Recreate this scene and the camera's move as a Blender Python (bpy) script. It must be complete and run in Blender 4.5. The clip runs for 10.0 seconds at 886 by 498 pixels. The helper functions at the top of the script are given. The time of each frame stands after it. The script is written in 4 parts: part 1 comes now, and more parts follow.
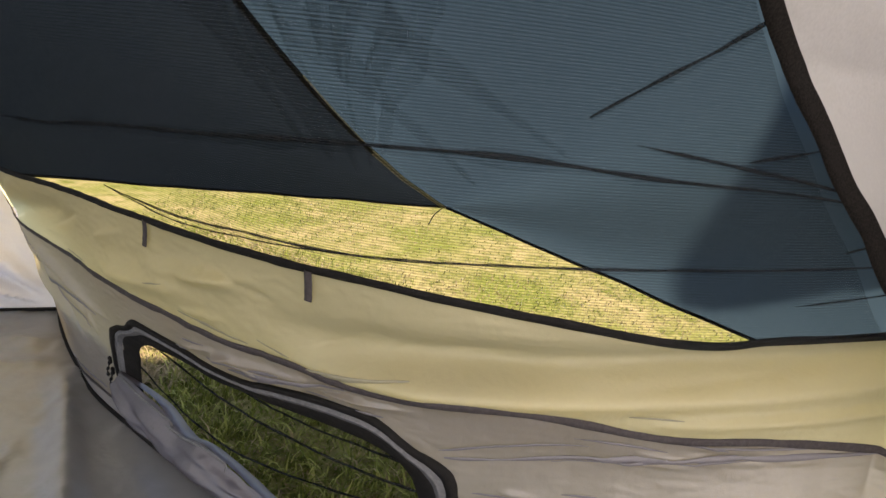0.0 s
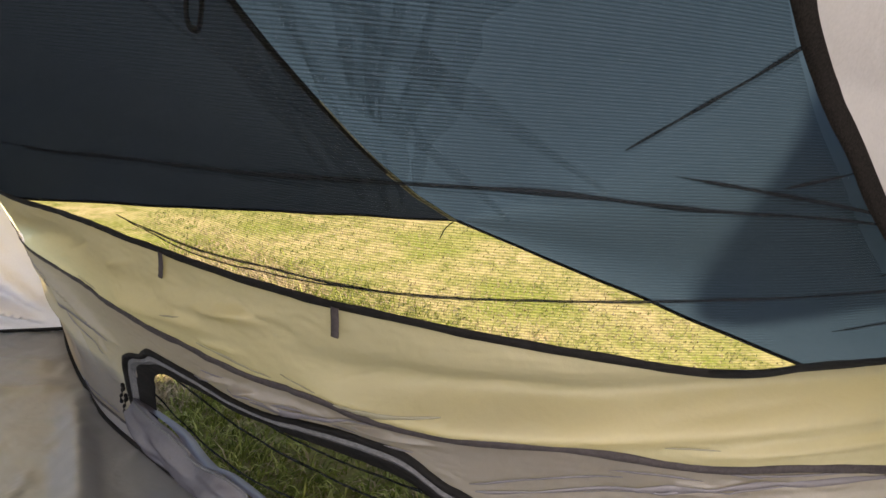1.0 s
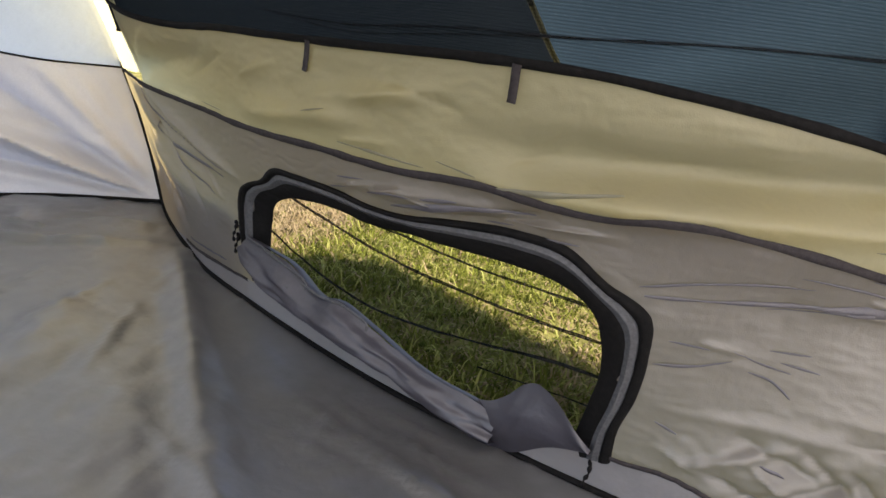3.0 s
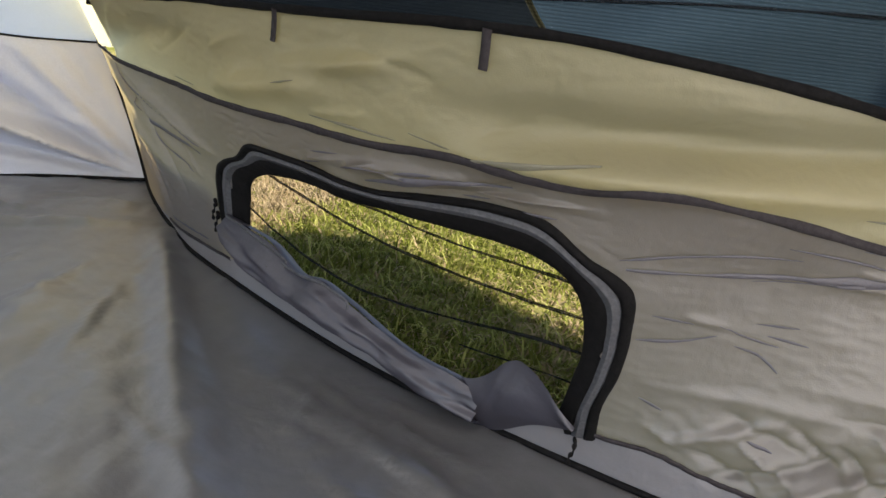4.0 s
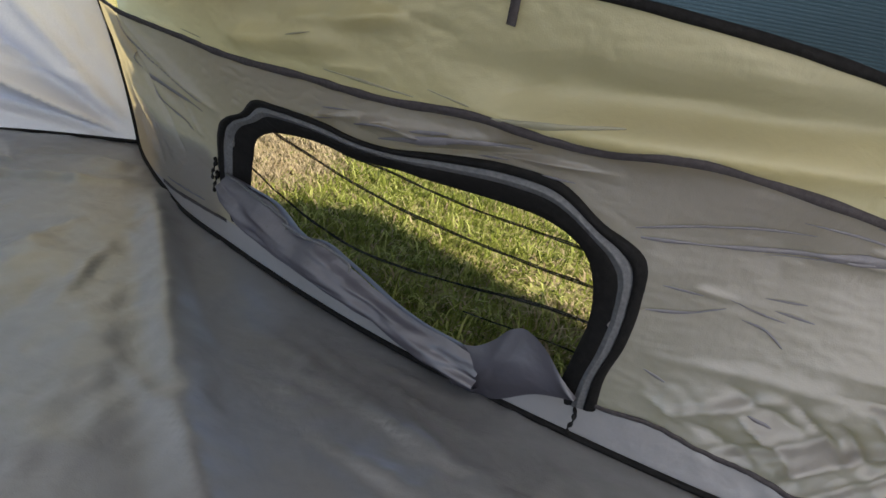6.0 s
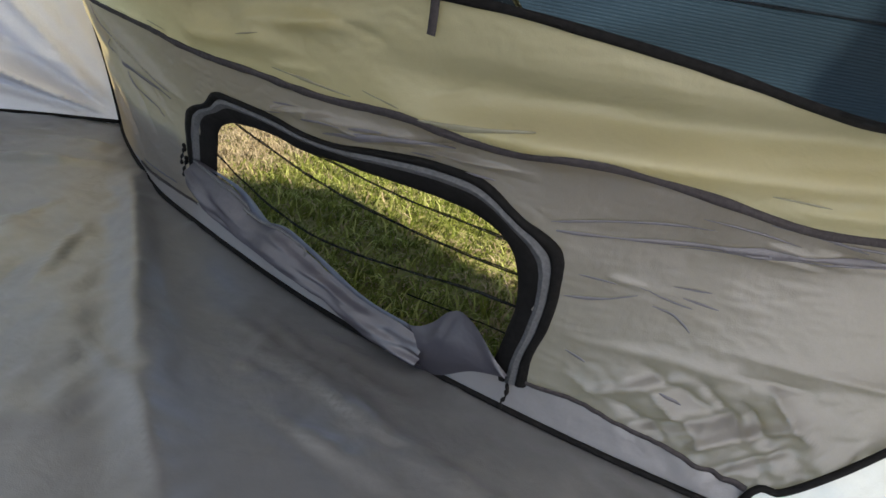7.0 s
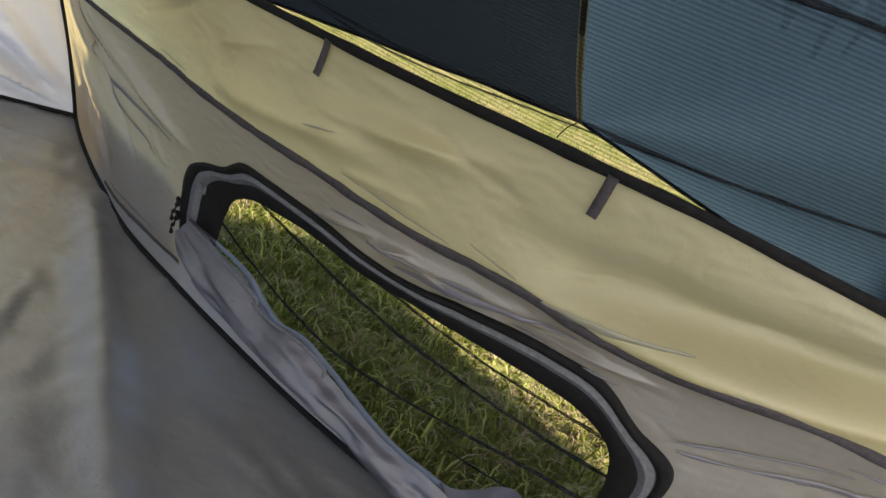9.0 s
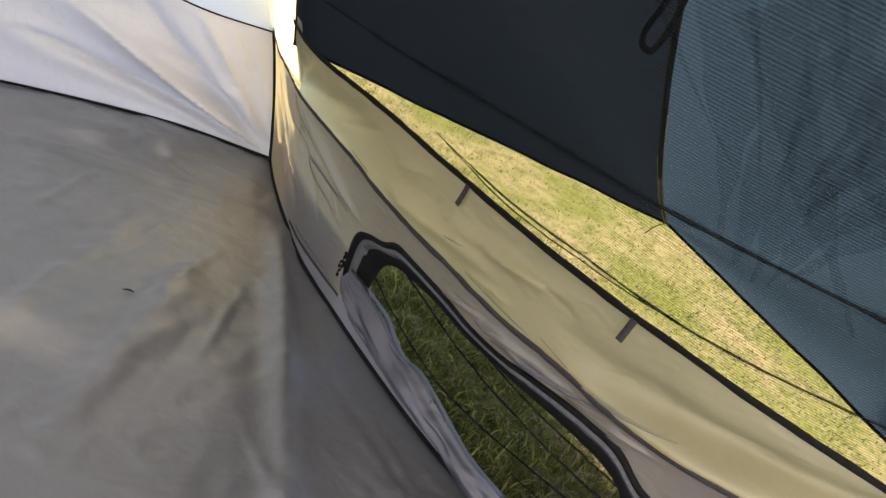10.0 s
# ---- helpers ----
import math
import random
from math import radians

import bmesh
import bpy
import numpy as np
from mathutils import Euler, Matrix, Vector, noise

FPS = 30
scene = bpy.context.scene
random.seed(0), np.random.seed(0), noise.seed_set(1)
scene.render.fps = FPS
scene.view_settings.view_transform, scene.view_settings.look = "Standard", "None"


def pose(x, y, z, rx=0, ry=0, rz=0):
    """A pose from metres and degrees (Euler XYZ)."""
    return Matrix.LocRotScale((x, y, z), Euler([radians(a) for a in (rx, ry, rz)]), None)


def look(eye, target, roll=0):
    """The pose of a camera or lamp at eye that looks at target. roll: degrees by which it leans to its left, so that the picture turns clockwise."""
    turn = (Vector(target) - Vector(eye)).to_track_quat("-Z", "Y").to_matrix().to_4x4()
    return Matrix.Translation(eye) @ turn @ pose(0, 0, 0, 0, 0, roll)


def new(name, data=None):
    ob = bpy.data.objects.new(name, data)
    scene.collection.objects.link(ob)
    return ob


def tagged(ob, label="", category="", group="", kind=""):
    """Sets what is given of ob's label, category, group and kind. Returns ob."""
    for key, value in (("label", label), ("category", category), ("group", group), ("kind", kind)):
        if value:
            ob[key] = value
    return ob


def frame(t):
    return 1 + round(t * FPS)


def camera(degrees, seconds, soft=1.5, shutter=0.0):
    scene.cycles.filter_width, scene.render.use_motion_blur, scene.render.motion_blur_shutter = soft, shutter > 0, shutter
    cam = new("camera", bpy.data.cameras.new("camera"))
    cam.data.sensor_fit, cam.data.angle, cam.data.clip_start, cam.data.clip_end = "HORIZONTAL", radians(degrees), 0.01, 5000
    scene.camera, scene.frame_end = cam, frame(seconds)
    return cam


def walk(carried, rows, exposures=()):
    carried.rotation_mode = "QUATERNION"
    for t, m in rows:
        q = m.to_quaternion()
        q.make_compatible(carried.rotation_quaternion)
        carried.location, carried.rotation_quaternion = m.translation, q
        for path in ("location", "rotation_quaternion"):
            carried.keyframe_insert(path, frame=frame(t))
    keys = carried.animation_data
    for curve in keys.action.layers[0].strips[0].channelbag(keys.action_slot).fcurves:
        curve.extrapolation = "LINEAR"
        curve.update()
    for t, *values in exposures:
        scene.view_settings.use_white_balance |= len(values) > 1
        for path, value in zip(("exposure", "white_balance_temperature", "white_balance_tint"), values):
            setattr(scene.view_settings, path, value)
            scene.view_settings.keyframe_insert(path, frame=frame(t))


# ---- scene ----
cam = camera(68.1, 10.0)
PATH = [
    (0, (0.203, -0.230, 1.138), (-0.161, 1.662, 0.601), 6.0),
    (0.5, (0.271, -0.241, 1.089), (-0.091, 1.664, 0.599), 6.5),
    (1, (0.137, -0.203, 1.184), (-0.213, 1.689, 0.637), 4.9),
    (1.5, (0.013, -0.261, 1.191), (-0.354, 1.632, 0.659), 6.1),
    (2, (-0.111, -0.333, 1.076), (-0.475, 1.544, 0.489), 7.6),
    (2.5, (-0.051, -0.278, 0.819), (-0.518, 1.575, 0.228), 9.0),
    (4, (0.010, -0.196, 0.814), (-0.460, 1.617, 0.113), 7.0),
    (4.5, (0.077, -0.128, 0.704), (-0.408, 1.685, 0.012), 7.4),
    (5, (-0.050, -0.217, 0.767), (-0.485, 1.605, 0.068), 10.2),
    (6.5, (0.013, -0.217, 0.749), (-0.386, 1.594, -0.001), 10.4),
    (7, (0.092, -0.251, 0.840), (-0.300, 1.539, 0.038), 10.9),
    (7.5, (0.064, -0.190, 0.840), (-0.239, 1.615, 0.034), 13.1),
    (8, (-0.116, -0.086, 0.854), (-0.289, 1.733, 0.039), 16.6),
    (8.5, (-0.186, -0.043, 0.948), (-0.307, 1.775, 0.124), 19.2),
    (9, (-0.305, -0.033, 0.931), (-0.440, 1.815, 0.178), 23.0),
    (9.5, (-0.418, -0.085, 1.033), (-0.637, 1.737, 0.236), 25.4),
    (10, (-0.292, -0.411, 1.258), (-0.746, 1.339, 0.402), 27.1),
]
EXPOSURES = [(0, 2.60, 7100, 17), (1.5, 2.74, 7100, 18), (2.0, 2.78, 7100, 18), (2.5, 2.48, 6900, 17), (4.0, 2.18, 6550, 14), (5.0, 2.14, 6400, 12), (7.0, 2.16, 6250, 11), (8.0, 2.23, 6350, 10), (8.5, 2.37, 6450, 11), (9.0, 2.46, 6500, 12), (10, 2.52, 6750, 17)]
walk(cam, [(t, look(eye, target, roll)) for t, eye, target, roll in PATH], EXPOSURES)

# ---- light ----
SUN_EL, SUN_AZ = radians(50), radians(-2)
world = bpy.data.worlds.new("sky")
scene.world = world
world.use_nodes = True
wn = world.node_tree.nodes
sky = wn.new("ShaderNodeTexSky")
sky.sky_type, sky.sun_disc = "NISHITA", False
sky.sun_elevation, sky.sun_rotation = SUN_EL, math.pi / 2 - SUN_AZ
wn["Background"].inputs["Strength"].default_value = 0.11
world.node_tree.links.new(sky.outputs[0], wn["Background"].inputs["Color"])
sun_lamp = bpy.data.lights.new("sun", "SUN")
sun_lamp.energy, sun_lamp.angle, sun_lamp.color = 4.0, radians(4.5), (1.0, 0.93, 0.80)
sun_way = Vector((math.cos(SUN_EL) * math.cos(SUN_AZ), math.cos(SUN_EL) * math.sin(SUN_AZ), math.sin(SUN_EL)))
sun = new("sun", sun_lamp)
sun.matrix_world = look(sun_way * 20, (0, 0, 0))


# ---- materials ----
def mix_rgb(nt, fac, a, b):
    m = nt.nodes.new("ShaderNodeMix")
    m.data_type = "RGBA"
    for sock, v in ((m.inputs[0], fac), (m.inputs[6], a), (m.inputs[7], b)):
        if isinstance(v, bpy.types.NodeSocket):
            nt.links.new(v, sock)
        else:
            sock.default_value = v if isinstance(v, float) else (*v, 1)
    return m.outputs[2]


def noise_fac(nt, scale, lo, hi, detail=4.0, stretch=(1, 1, 1), distort=0.0):
    tc = nt.nodes.new("ShaderNodeTexCoord")
    mp = nt.nodes.new("ShaderNodeMapping")
    mp.inputs["Scale"].default_value = stretch
    nt.links.new(tc.outputs["Object"], mp.inputs[0])
    tx = nt.nodes.new("ShaderNodeTexNoise")
    tx.inputs["Scale"].default_value, tx.inputs["Detail"].default_value = scale, detail
    tx.inputs["Distortion"].default_value = distort
    nt.links.new(mp.outputs[0], tx.inputs["Vector"])
    r = nt.nodes.new("ShaderNodeMapRange")
    r.inputs[1].default_value, r.inputs[2].default_value = lo, hi
    nt.links.new(tx.outputs["Fac"], r.inputs[0])
    return r.outputs[0]


def blank(name):
    m = bpy.data.materials.new(name)
    m.use_nodes = True
    nt = m.node_tree
    nt.nodes.clear()
    return m, nt, nt.nodes.new("ShaderNodeOutputMaterial")


def fabric(name, col, col2, through_part=0.5, gloss=0.06, rough=0.5, crinkle=0.25, through_col=None, grazing=0.0):
    """Coated tent cloth: reflects, lets light through, fine crinkles and stains."""
    m, nt, out = blank(name)
    c = mix_rgb(nt, noise_fac(nt, 3.5, 0.35, 0.7), col, col2)
    c = mix_rgb(nt, noise_fac(nt, 160, 0.2, 0.9, 1.0), c, col2)
    b1 = nt.nodes.new("ShaderNodeBump")
    b1.inputs["Strength"].default_value, b1.inputs["Distance"].default_value = crinkle, 0.02
    nt.links.new(noise_fac(nt, 11, 0.2, 0.8, 3.0, distort=0.25), b1.inputs["Height"])
    b2 = nt.nodes.new("ShaderNodeBump")
    b2.inputs["Strength"].default_value, b2.inputs["Distance"].default_value = 0.12, 0.002
    nt.links.new(noise_fac(nt, 420, 0.2, 0.8, 1.0), b2.inputs["Height"])
    nt.links.new(b1.outputs[0], b2.inputs["Normal"])
    dif, tra, glo = (nt.nodes.new("ShaderNodeBsdf" + k) for k in ("Diffuse", "Translucent", "Glossy"))
    for s in (dif, tra, glo):
        nt.links.new(b2.outputs[0], s.inputs["Normal"])
    nt.links.new(c, dif.inputs["Color"])
    if through_col:
        nt.links.new(mix_rgb(nt, 0.75, c, through_col), tra.inputs["Color"])
    else:
        nt.links.new(c, tra.inputs["Color"])
    glo.inputs["Roughness"].default_value = rough
    m1, m2 = nt.nodes.new("ShaderNodeMixShader"), nt.nodes.new("ShaderNodeMixShader")
    m1.inputs[0].default_value, m2.inputs[0].default_value = through_part, gloss
    if grazing:
        # a coated sheet shines more at a flat angle
        lw = nt.nodes.new("ShaderNodeLayerWeight")
        lw.inputs["Blend"].default_value = 0.5
        sheen = nt.nodes.new("ShaderNodeMapRange")
        sheen.inputs[1].default_value, sheen.inputs[2].default_value = 0.25, 0.85
        sheen.inputs[3].default_value, sheen.inputs[4].default_value = gloss, gloss + grazing
        nt.links.new(lw.outputs["Facing"], sheen.inputs[0])
        nt.links.new(sheen.outputs[0], m2.inputs[0])
    nt.links.new(dif.outputs[0], m1.inputs[1])
    nt.links.new(tra.outputs[0], m1.inputs[2])
    nt.links.new(m1.outputs[0], m2.inputs[1])
    nt.links.new(glo.outputs[0], m2.inputs[2])
    nt.links.new(m2.outputs[0], out.inputs[0])
    return m


def solid(name, col, col2, rough=0.7, scale=60.0, bump=0.3, dist=0.002):
    m, nt, out = blank(name)
    p = nt.nodes.new("ShaderNodeBsdfPrincipled")
    nt.links.new(mix_rgb(nt, noise_fac(nt, scale, 0.3, 0.75), col, col2), p.inputs["Base Color"])
    p.inputs["Roughness"].default_value = rough
    p.inputs["Specular IOR Level"].default_value = 0.08
    b = nt.nodes.new("ShaderNodeBump")
    b.inputs["Strength"].default_value, b.inputs["Distance"].default_value = bump, dist
    nt.links.new(noise_fac(nt, scale * 4, 0.2, 0.8, 2.0), b.inputs["Height"])
    nt.links.new(b.outputs[0], p.inputs["Normal"])
    nt.links.new(p.outputs[0], out.inputs[0])
    return m


def net(name, cover, swing, col, pitch=0.0042):
    """Insect netting: dark threads in rows with holes between them."""
    m, nt, out = blank(name)
    tc = nt.nodes.new("ShaderNodeTexCoord")
    sp = nt.nodes.new("ShaderNodeSeparateXYZ")
    nt.links.new(tc.outputs["Object"], sp.inputs[0])

    def rows(axis, p):
        k = nt.nodes.new("ShaderNodeMath")
        k.operation = "MULTIPLY"
        k.inputs[1].default_value = 2 * math.pi / p
        nt.links.new(sp.outputs[axis], k.inputs[0])
        s = nt.nodes.new("ShaderNodeMath")
        s.operation = "SINE"
        nt.links.new(k.outputs[0], s.inputs[0])
        return s.outputs[0]

    a = nt.nodes.new("ShaderNodeMath")
    a.operation = "MULTIPLY_ADD"
    nt.links.new(rows(2, pitch), a.inputs[0])
    a.inputs[1].default_value, a.inputs[2].default_value = swing, cover
    b = nt.nodes.new("ShaderNodeMath")
    b.operation = "MULTIPLY_ADD"
    nt.links.new(rows(0, pitch * 0.8), b.inputs[0])
    b.inputs[1].default_value = swing * 0.35
    nt.links.new(a.outputs[0], b.inputs[2])
    dif, tra, mx = (nt.nodes.new("ShaderNode" + k) for k in ("BsdfDiffuse", "BsdfTransparent", "MixShader"))
    dif.inputs["Color"].default_value = (*col, 1)
    nt.links.new(b.outputs[0], mx.inputs[0])
    nt.links.new(tra.outputs[0], mx.inputs[1])
    nt.links.new(dif.outputs[0], mx.inputs[2])
    nt.links.new(mx.outputs[0], out.inputs[0])
    return m


def grass_look(name, dark, light, through_part):
    """Grass: every blade its own tone; the soil below in soft patches."""
    m, nt, out = blank(name)
    ge = nt.nodes.new("ShaderNodeNewGeometry")
    c = mix_rgb(nt, ge.outputs["Random Per Island"], dark, light)
    half = nt.nodes.new("ShaderNodeMath")
    half.operation = "MULTIPLY"
    half.inputs[1].default_value = 0.55
    nt.links.new(noise_fac(nt, 5.0, 0.35, 0.7, 3.0), half.inputs[0])
    c = mix_rgb(nt, half.outputs[0], c, tuple((0.65 * x + 0.35 * y) * k for x, y, k in zip(dark, light, (1.1, 1.0, 0.85))))
    dif, tra, mx = (nt.nodes.new("ShaderNode" + k) for k in ("BsdfDiffuse", "BsdfTranslucent", "MixShader"))
    nt.links.new(c, dif.inputs[0])
    nt.links.new(c, tra.inputs[0])
    mx.inputs[0].default_value = through_part
    nt.links.new(dif.outputs[0], mx.inputs[1])
    nt.links.new(tra.outputs[0], mx.inputs[2])
    nt.links.new(mx.outputs[0], out.inputs[0])
    return m


def turf_look(name, green, straw):
    """Short turf from afar: broad green and straw patches, small tufts, fine flecks."""
    m, nt, out = blank(name)
    c = mix_rgb(nt, noise_fac(nt, 1.7, 0.36, 0.62, 5.0, distort=0.4), green, straw)
    c = mix_rgb(nt, noise_fac(nt, 11.0, 0.42, 0.72, 4.0), c, tuple(0.72 * v for v in green))
    c = mix_rgb(nt, noise_fac(nt, 45.0, 0.50, 0.80, 3.0), c, tuple(1.12 * v for v in straw))
    dif = nt.nodes.new("ShaderNodeBsdfDiffuse")
    nt.links.new(c, dif.inputs[0])
    b = nt.nodes.new("ShaderNodeBump")
    b.inputs["Strength"].default_value, b.inputs["Distance"].default_value = 0.35, 0.03
    nt.links.new(noise_fac(nt, 22.0, 0.2, 0.8, 4.0), b.inputs["Height"])
    nt.links.new(b.outputs[0], dif.inputs["Normal"])
    nt.links.new(dif.outputs[0], out.inputs[0])
    return m


KHAKI = fabric("khaki_cloth", (0.48, 0.44, 0.30), (0.43, 0.40, 0.28), 0.6, 0.04, 0.5, 0.25, (0.70, 0.62, 0.33))
GREIGE = fabric("greige_cloth", (0.215, 0.203, 0.216), (0.185, 0.175, 0.188), 0.48, 0.08, 0.40, 0.2, (0.36, 0.275, 0.085))
# Pleats: doubled cloth passes less light; their colour also carries crease shade.
SHADED_PLEAT = fabric("shaded_greige_pleat", (0.150, 0.140, 0.158), (0.128, 0.12, 0.136), 0.3, 0.06)
SHADED_KHAKI_PLEAT = fabric("shaded_khaki_pleat", (0.33, 0.31, 0.23), (0.29, 0.275, 0.205), 0.45, 0.04)
STRIP = fabric("strip_cloth", (0.25, 0.235, 0.235), (0.215, 0.20, 0.20), 0.22, 0.08)
PALE = fabric("pale_cloth", (0.64, 0.615, 0.64), (0.57, 0.55, 0.57), 0.24, 0.06)
# Unseen rear of the shell, greyed to dim the light inside.
REAR = fabric("unseen_rear_cloth", (0.52, 0.51, 0.51), (0.47, 0.46, 0.46), 0.36, 0.05)
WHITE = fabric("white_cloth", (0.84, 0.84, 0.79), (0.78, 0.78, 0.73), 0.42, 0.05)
# Unseen end of the shell, made translucent to light the inside from the right.
FILL_CLOTH = fabric("unseen_fill_cloth", (0.80, 0.79, 0.80), (0.74, 0.73, 0.74), 0.46, 0.04)
GREY_WALL = fabric("grey_cloth", (0.46, 0.45, 0.45), (0.40, 0.395, 0.395), 0.2, 0.06)
FLOOR = fabric("groundsheet", (0.100, 0.098, 0.097), (0.089, 0.087, 0.086), 0.0, 0.10, 0.42, 0.13, None, 0.34)
FLAP = fabric("flap_cloth", (0.064, 0.060, 0.076), (0.049, 0.046, 0.059), 0.2, 0.08, 0.45, 0.3)
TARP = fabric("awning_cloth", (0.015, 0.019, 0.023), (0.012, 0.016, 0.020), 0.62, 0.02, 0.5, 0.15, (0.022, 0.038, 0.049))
# Same awning cloth; the left half's shade is put into its colour.
TARP_SHADED = fabric("shaded_awning_cloth", (0.009, 0.0115, 0.014), (0.007, 0.009, 0.0115), 0.5, 0.015, 0.5, 0.12, (0.0040, 0.0064, 0.0088))
BLACK = solid("black_tape", (0.006, 0.006, 0.006), (0.012, 0.011, 0.011), 0.75, 90)
DARK = solid("dark_webbing", (0.032, 0.028, 0.030), (0.055, 0.048, 0.05), 0.7, 120)
ZIP = solid("zip_tape", (0.075, 0.075, 0.08), (0.12, 0.12, 0.125), 0.55, 140)
VELCRO = solid("hook_tape", (0.010, 0.009, 0.009), (0.035, 0.030, 0.028), 0.9, 260, 1.0, 0.004)
WEB_OLIVE = solid("olive_cord", (0.075, 0.07, 0.045), (0.11, 0.10, 0.065), 0.75, 200)
CORD = solid("seam_cord", (0.20, 0.19, 0.13), (0.30, 0.28, 0.20), 0.7, 200)
NET = net("window_net", 0.32, 0.19, (0.013, 0.016, 0.019), 0.0048)
NET_SOFT = net("slack_net", 0.13, 0.05, (0.012, 0.014, 0.017), 0.0062)
NET_FINE = net("vent_net", 0.10, 0.04, (0.015, 0.016, 0.015), 0.003)
NET_FOLD = net("folded_net", 0.90, 0.10, (0.012, 0.013, 0.015))
MEADOW = turf_look("meadow", (0.094, 0.102, 0.021), (0.180, 0.145, 0.064))
GREEN_BLADES = grass_look("green_grass_blades", (0.036, 0.052, 0.007), (0.168, 0.180, 0.034), 0.3)
FAR_GREEN = grass_look("far_green_grass", (0.085, 0.10, 0.025), (0.13, 0.138, 0.04), 0.3)
FAR_DRY = grass_look("far_dry_grass", (0.15, 0.122, 0.06), (0.21, 0.17, 0.092), 0.25)
DRY_BLADES = grass_look("dry_grass_blades", (0.125, 0.095, 0.05), (0.31, 0.245, 0.145), 0.25)
PALE_BLADES = grass_look("pale_grass_blades", (0.14, 0.155, 0.034), (0.31, 0.31, 0.10), 0.3)

# ---- the front wall's own plan: s along it, h up, d outwards ----
ORIGIN, ALONG, OUT = Vector((-1.406, 1.576, 0)), Vector((0.9226, -0.3857, 0)), Vector((0.3857, 0.9226, 0))


SLACK = [(0, 0, -0.0288), (0, 1, 0.0854), (0, 2, 0.3494), (1, 0, -0.0739), (1, 1, -0.0661), (1, 2, 0.0757), (2, 0, 0.0625), (2, 1, -0.0939), (2, 2, -0.5454), (3, 0, 0.0829), (3, 1, -0.0184), (4, 0, -0.0218)]


def slack(s, h):
    """The cloth's sag below the window, fading out towards the corner and above the sill."""
    w, u = np.clip((1.15 - h) / 0.35, 0, 1), np.clip(s / 0.45, 0, 1)
    a, b = np.clip(s, -0.7, 2.5) - 1.0, np.clip(h, -0.1, 1.3) - 0.4
    return sum(k * a**i * b**j for i, j, k in SLACK) * w * w * (3 - 2 * w) * u * u * (3 - 2 * u)


def bow(s, h):
    """How far the slack wall stands off its chord."""
    k = np.minimum(h, 1.2)
    d = (0.0037 - 0.271 * s + 0.177 * s**2 - 0.1733 * k + 0.02 * k * s - 0.2006 * k**2 - 0.0147 * s**3 - 0.011 * k * s**2)
    q = np.clip(s - 1.3, 0, 0.98) - 0.9 * np.clip(s - 2.28, 0, 1)
    d = d + q * q * (-0.136 + 0.695 * k + 0.40 * k * k)
    return d - 0.62 * (h - k) + slack(s, h)


def at_wall(s, h, off=0.0):
    """Points of the front wall; off: metres outwards from the cloth."""
    s, h = np.broadcast_arrays(np.asarray(s, float), np.asarray(h, float))
    d = bow(s, h) + off
    return np.stack([ORIGIN[0] + s * ALONG[0] + d * OUT[0], ORIGIN[1] + s * ALONG[1] + d * OUT[1], h], -1)


def at_plan(s, d, h):
    return ORIGIN + ALONG * s + OUT * d + Vector((0, 0, h))


def glide(pts):
    """A smooth function through (x, y) pairs in order of x."""
    x, y = np.array(pts, float).T
    m = np.gradient(y, x)

    def f(q):
        q = np.clip(np.asarray(q, float), x[0], x[-1])
        i = np.clip(np.searchsorted(x, q) - 1, 0, len(x) - 2)
        w = x[i + 1] - x[i]
        t = (q - x[i]) / w
        return ((1 + 2 * t) * (1 - t) ** 2 * y[i] + t * (1 - t) ** 2 * w * m[i] + t * t * (3 - 2 * t) * y[i + 1] + t * t * (t - 1) * w * m[i + 1])

    return f


def trace(pts, count):
    """A smooth run of points through pts (any dimension), evenly spaced."""
    p = np.array(pts, float)
    k = np.r_[0, np.cumsum(np.linalg.norm(np.diff(p, axis=0), axis=1))]
    q = np.linspace(0, k[-1], count)
    return np.stack([glide(list(zip(k, p[:, c])))(q) for c in range(p.shape[1])], -1)


def fnoise(a, b, scale, seed=0.0):
    out = np.empty(np.shape(a))
    for i in np.ndindex(out.shape):
        out[i] = noise.noise(Vector((a[i] * scale, b[i] * scale, seed)))
    return out


# ---- mesh helpers ----
def mesh_of(name, verts, faces, material, smooth=True):
    me = bpy.data.meshes.new(name)
    me.from_pydata([tuple(v) for v in verts], [], [tuple(f) for f in faces])
    me.materials.append(material)
    if smooth:
        me.polygons.foreach_set("use_smooth", [True] * len(me.polygons))
    me.update()
    return me


def grid_faces(rows, cols, wrap=False):
    c = cols if wrap else cols - 1
    return [(r * cols + k, r * cols + (k + 1) % cols, (r + 1) * cols + (k + 1) % cols, (r + 1) * cols + k) for r in range(rows - 1) for k in range(c)]


def empty(name, place):
    ob = new(name)
    ob.location = place
    ob.empty_display_size = 0.05
    return ob


def part(name, verts, faces, material, parent=None, label=""):
    """One mesh from places in the world, under a thing."""
    base = Vector((0, 0, 0))
    p = parent
    while p:
        base += p.location
        p = p.parent
    ob = new(name, mesh_of(name, np.asarray(verts, float).reshape(-1, 3) - np.array(base), faces, material))
    ob.parent = parent
    return tagged(ob, label)


def sheet(name, grid, material, parent=None, label=""):
    g = np.asarray(grid)
    return part(name, g.reshape(-1, 3), grid_faces(g.shape[0], g.shape[1]), material, parent, label)


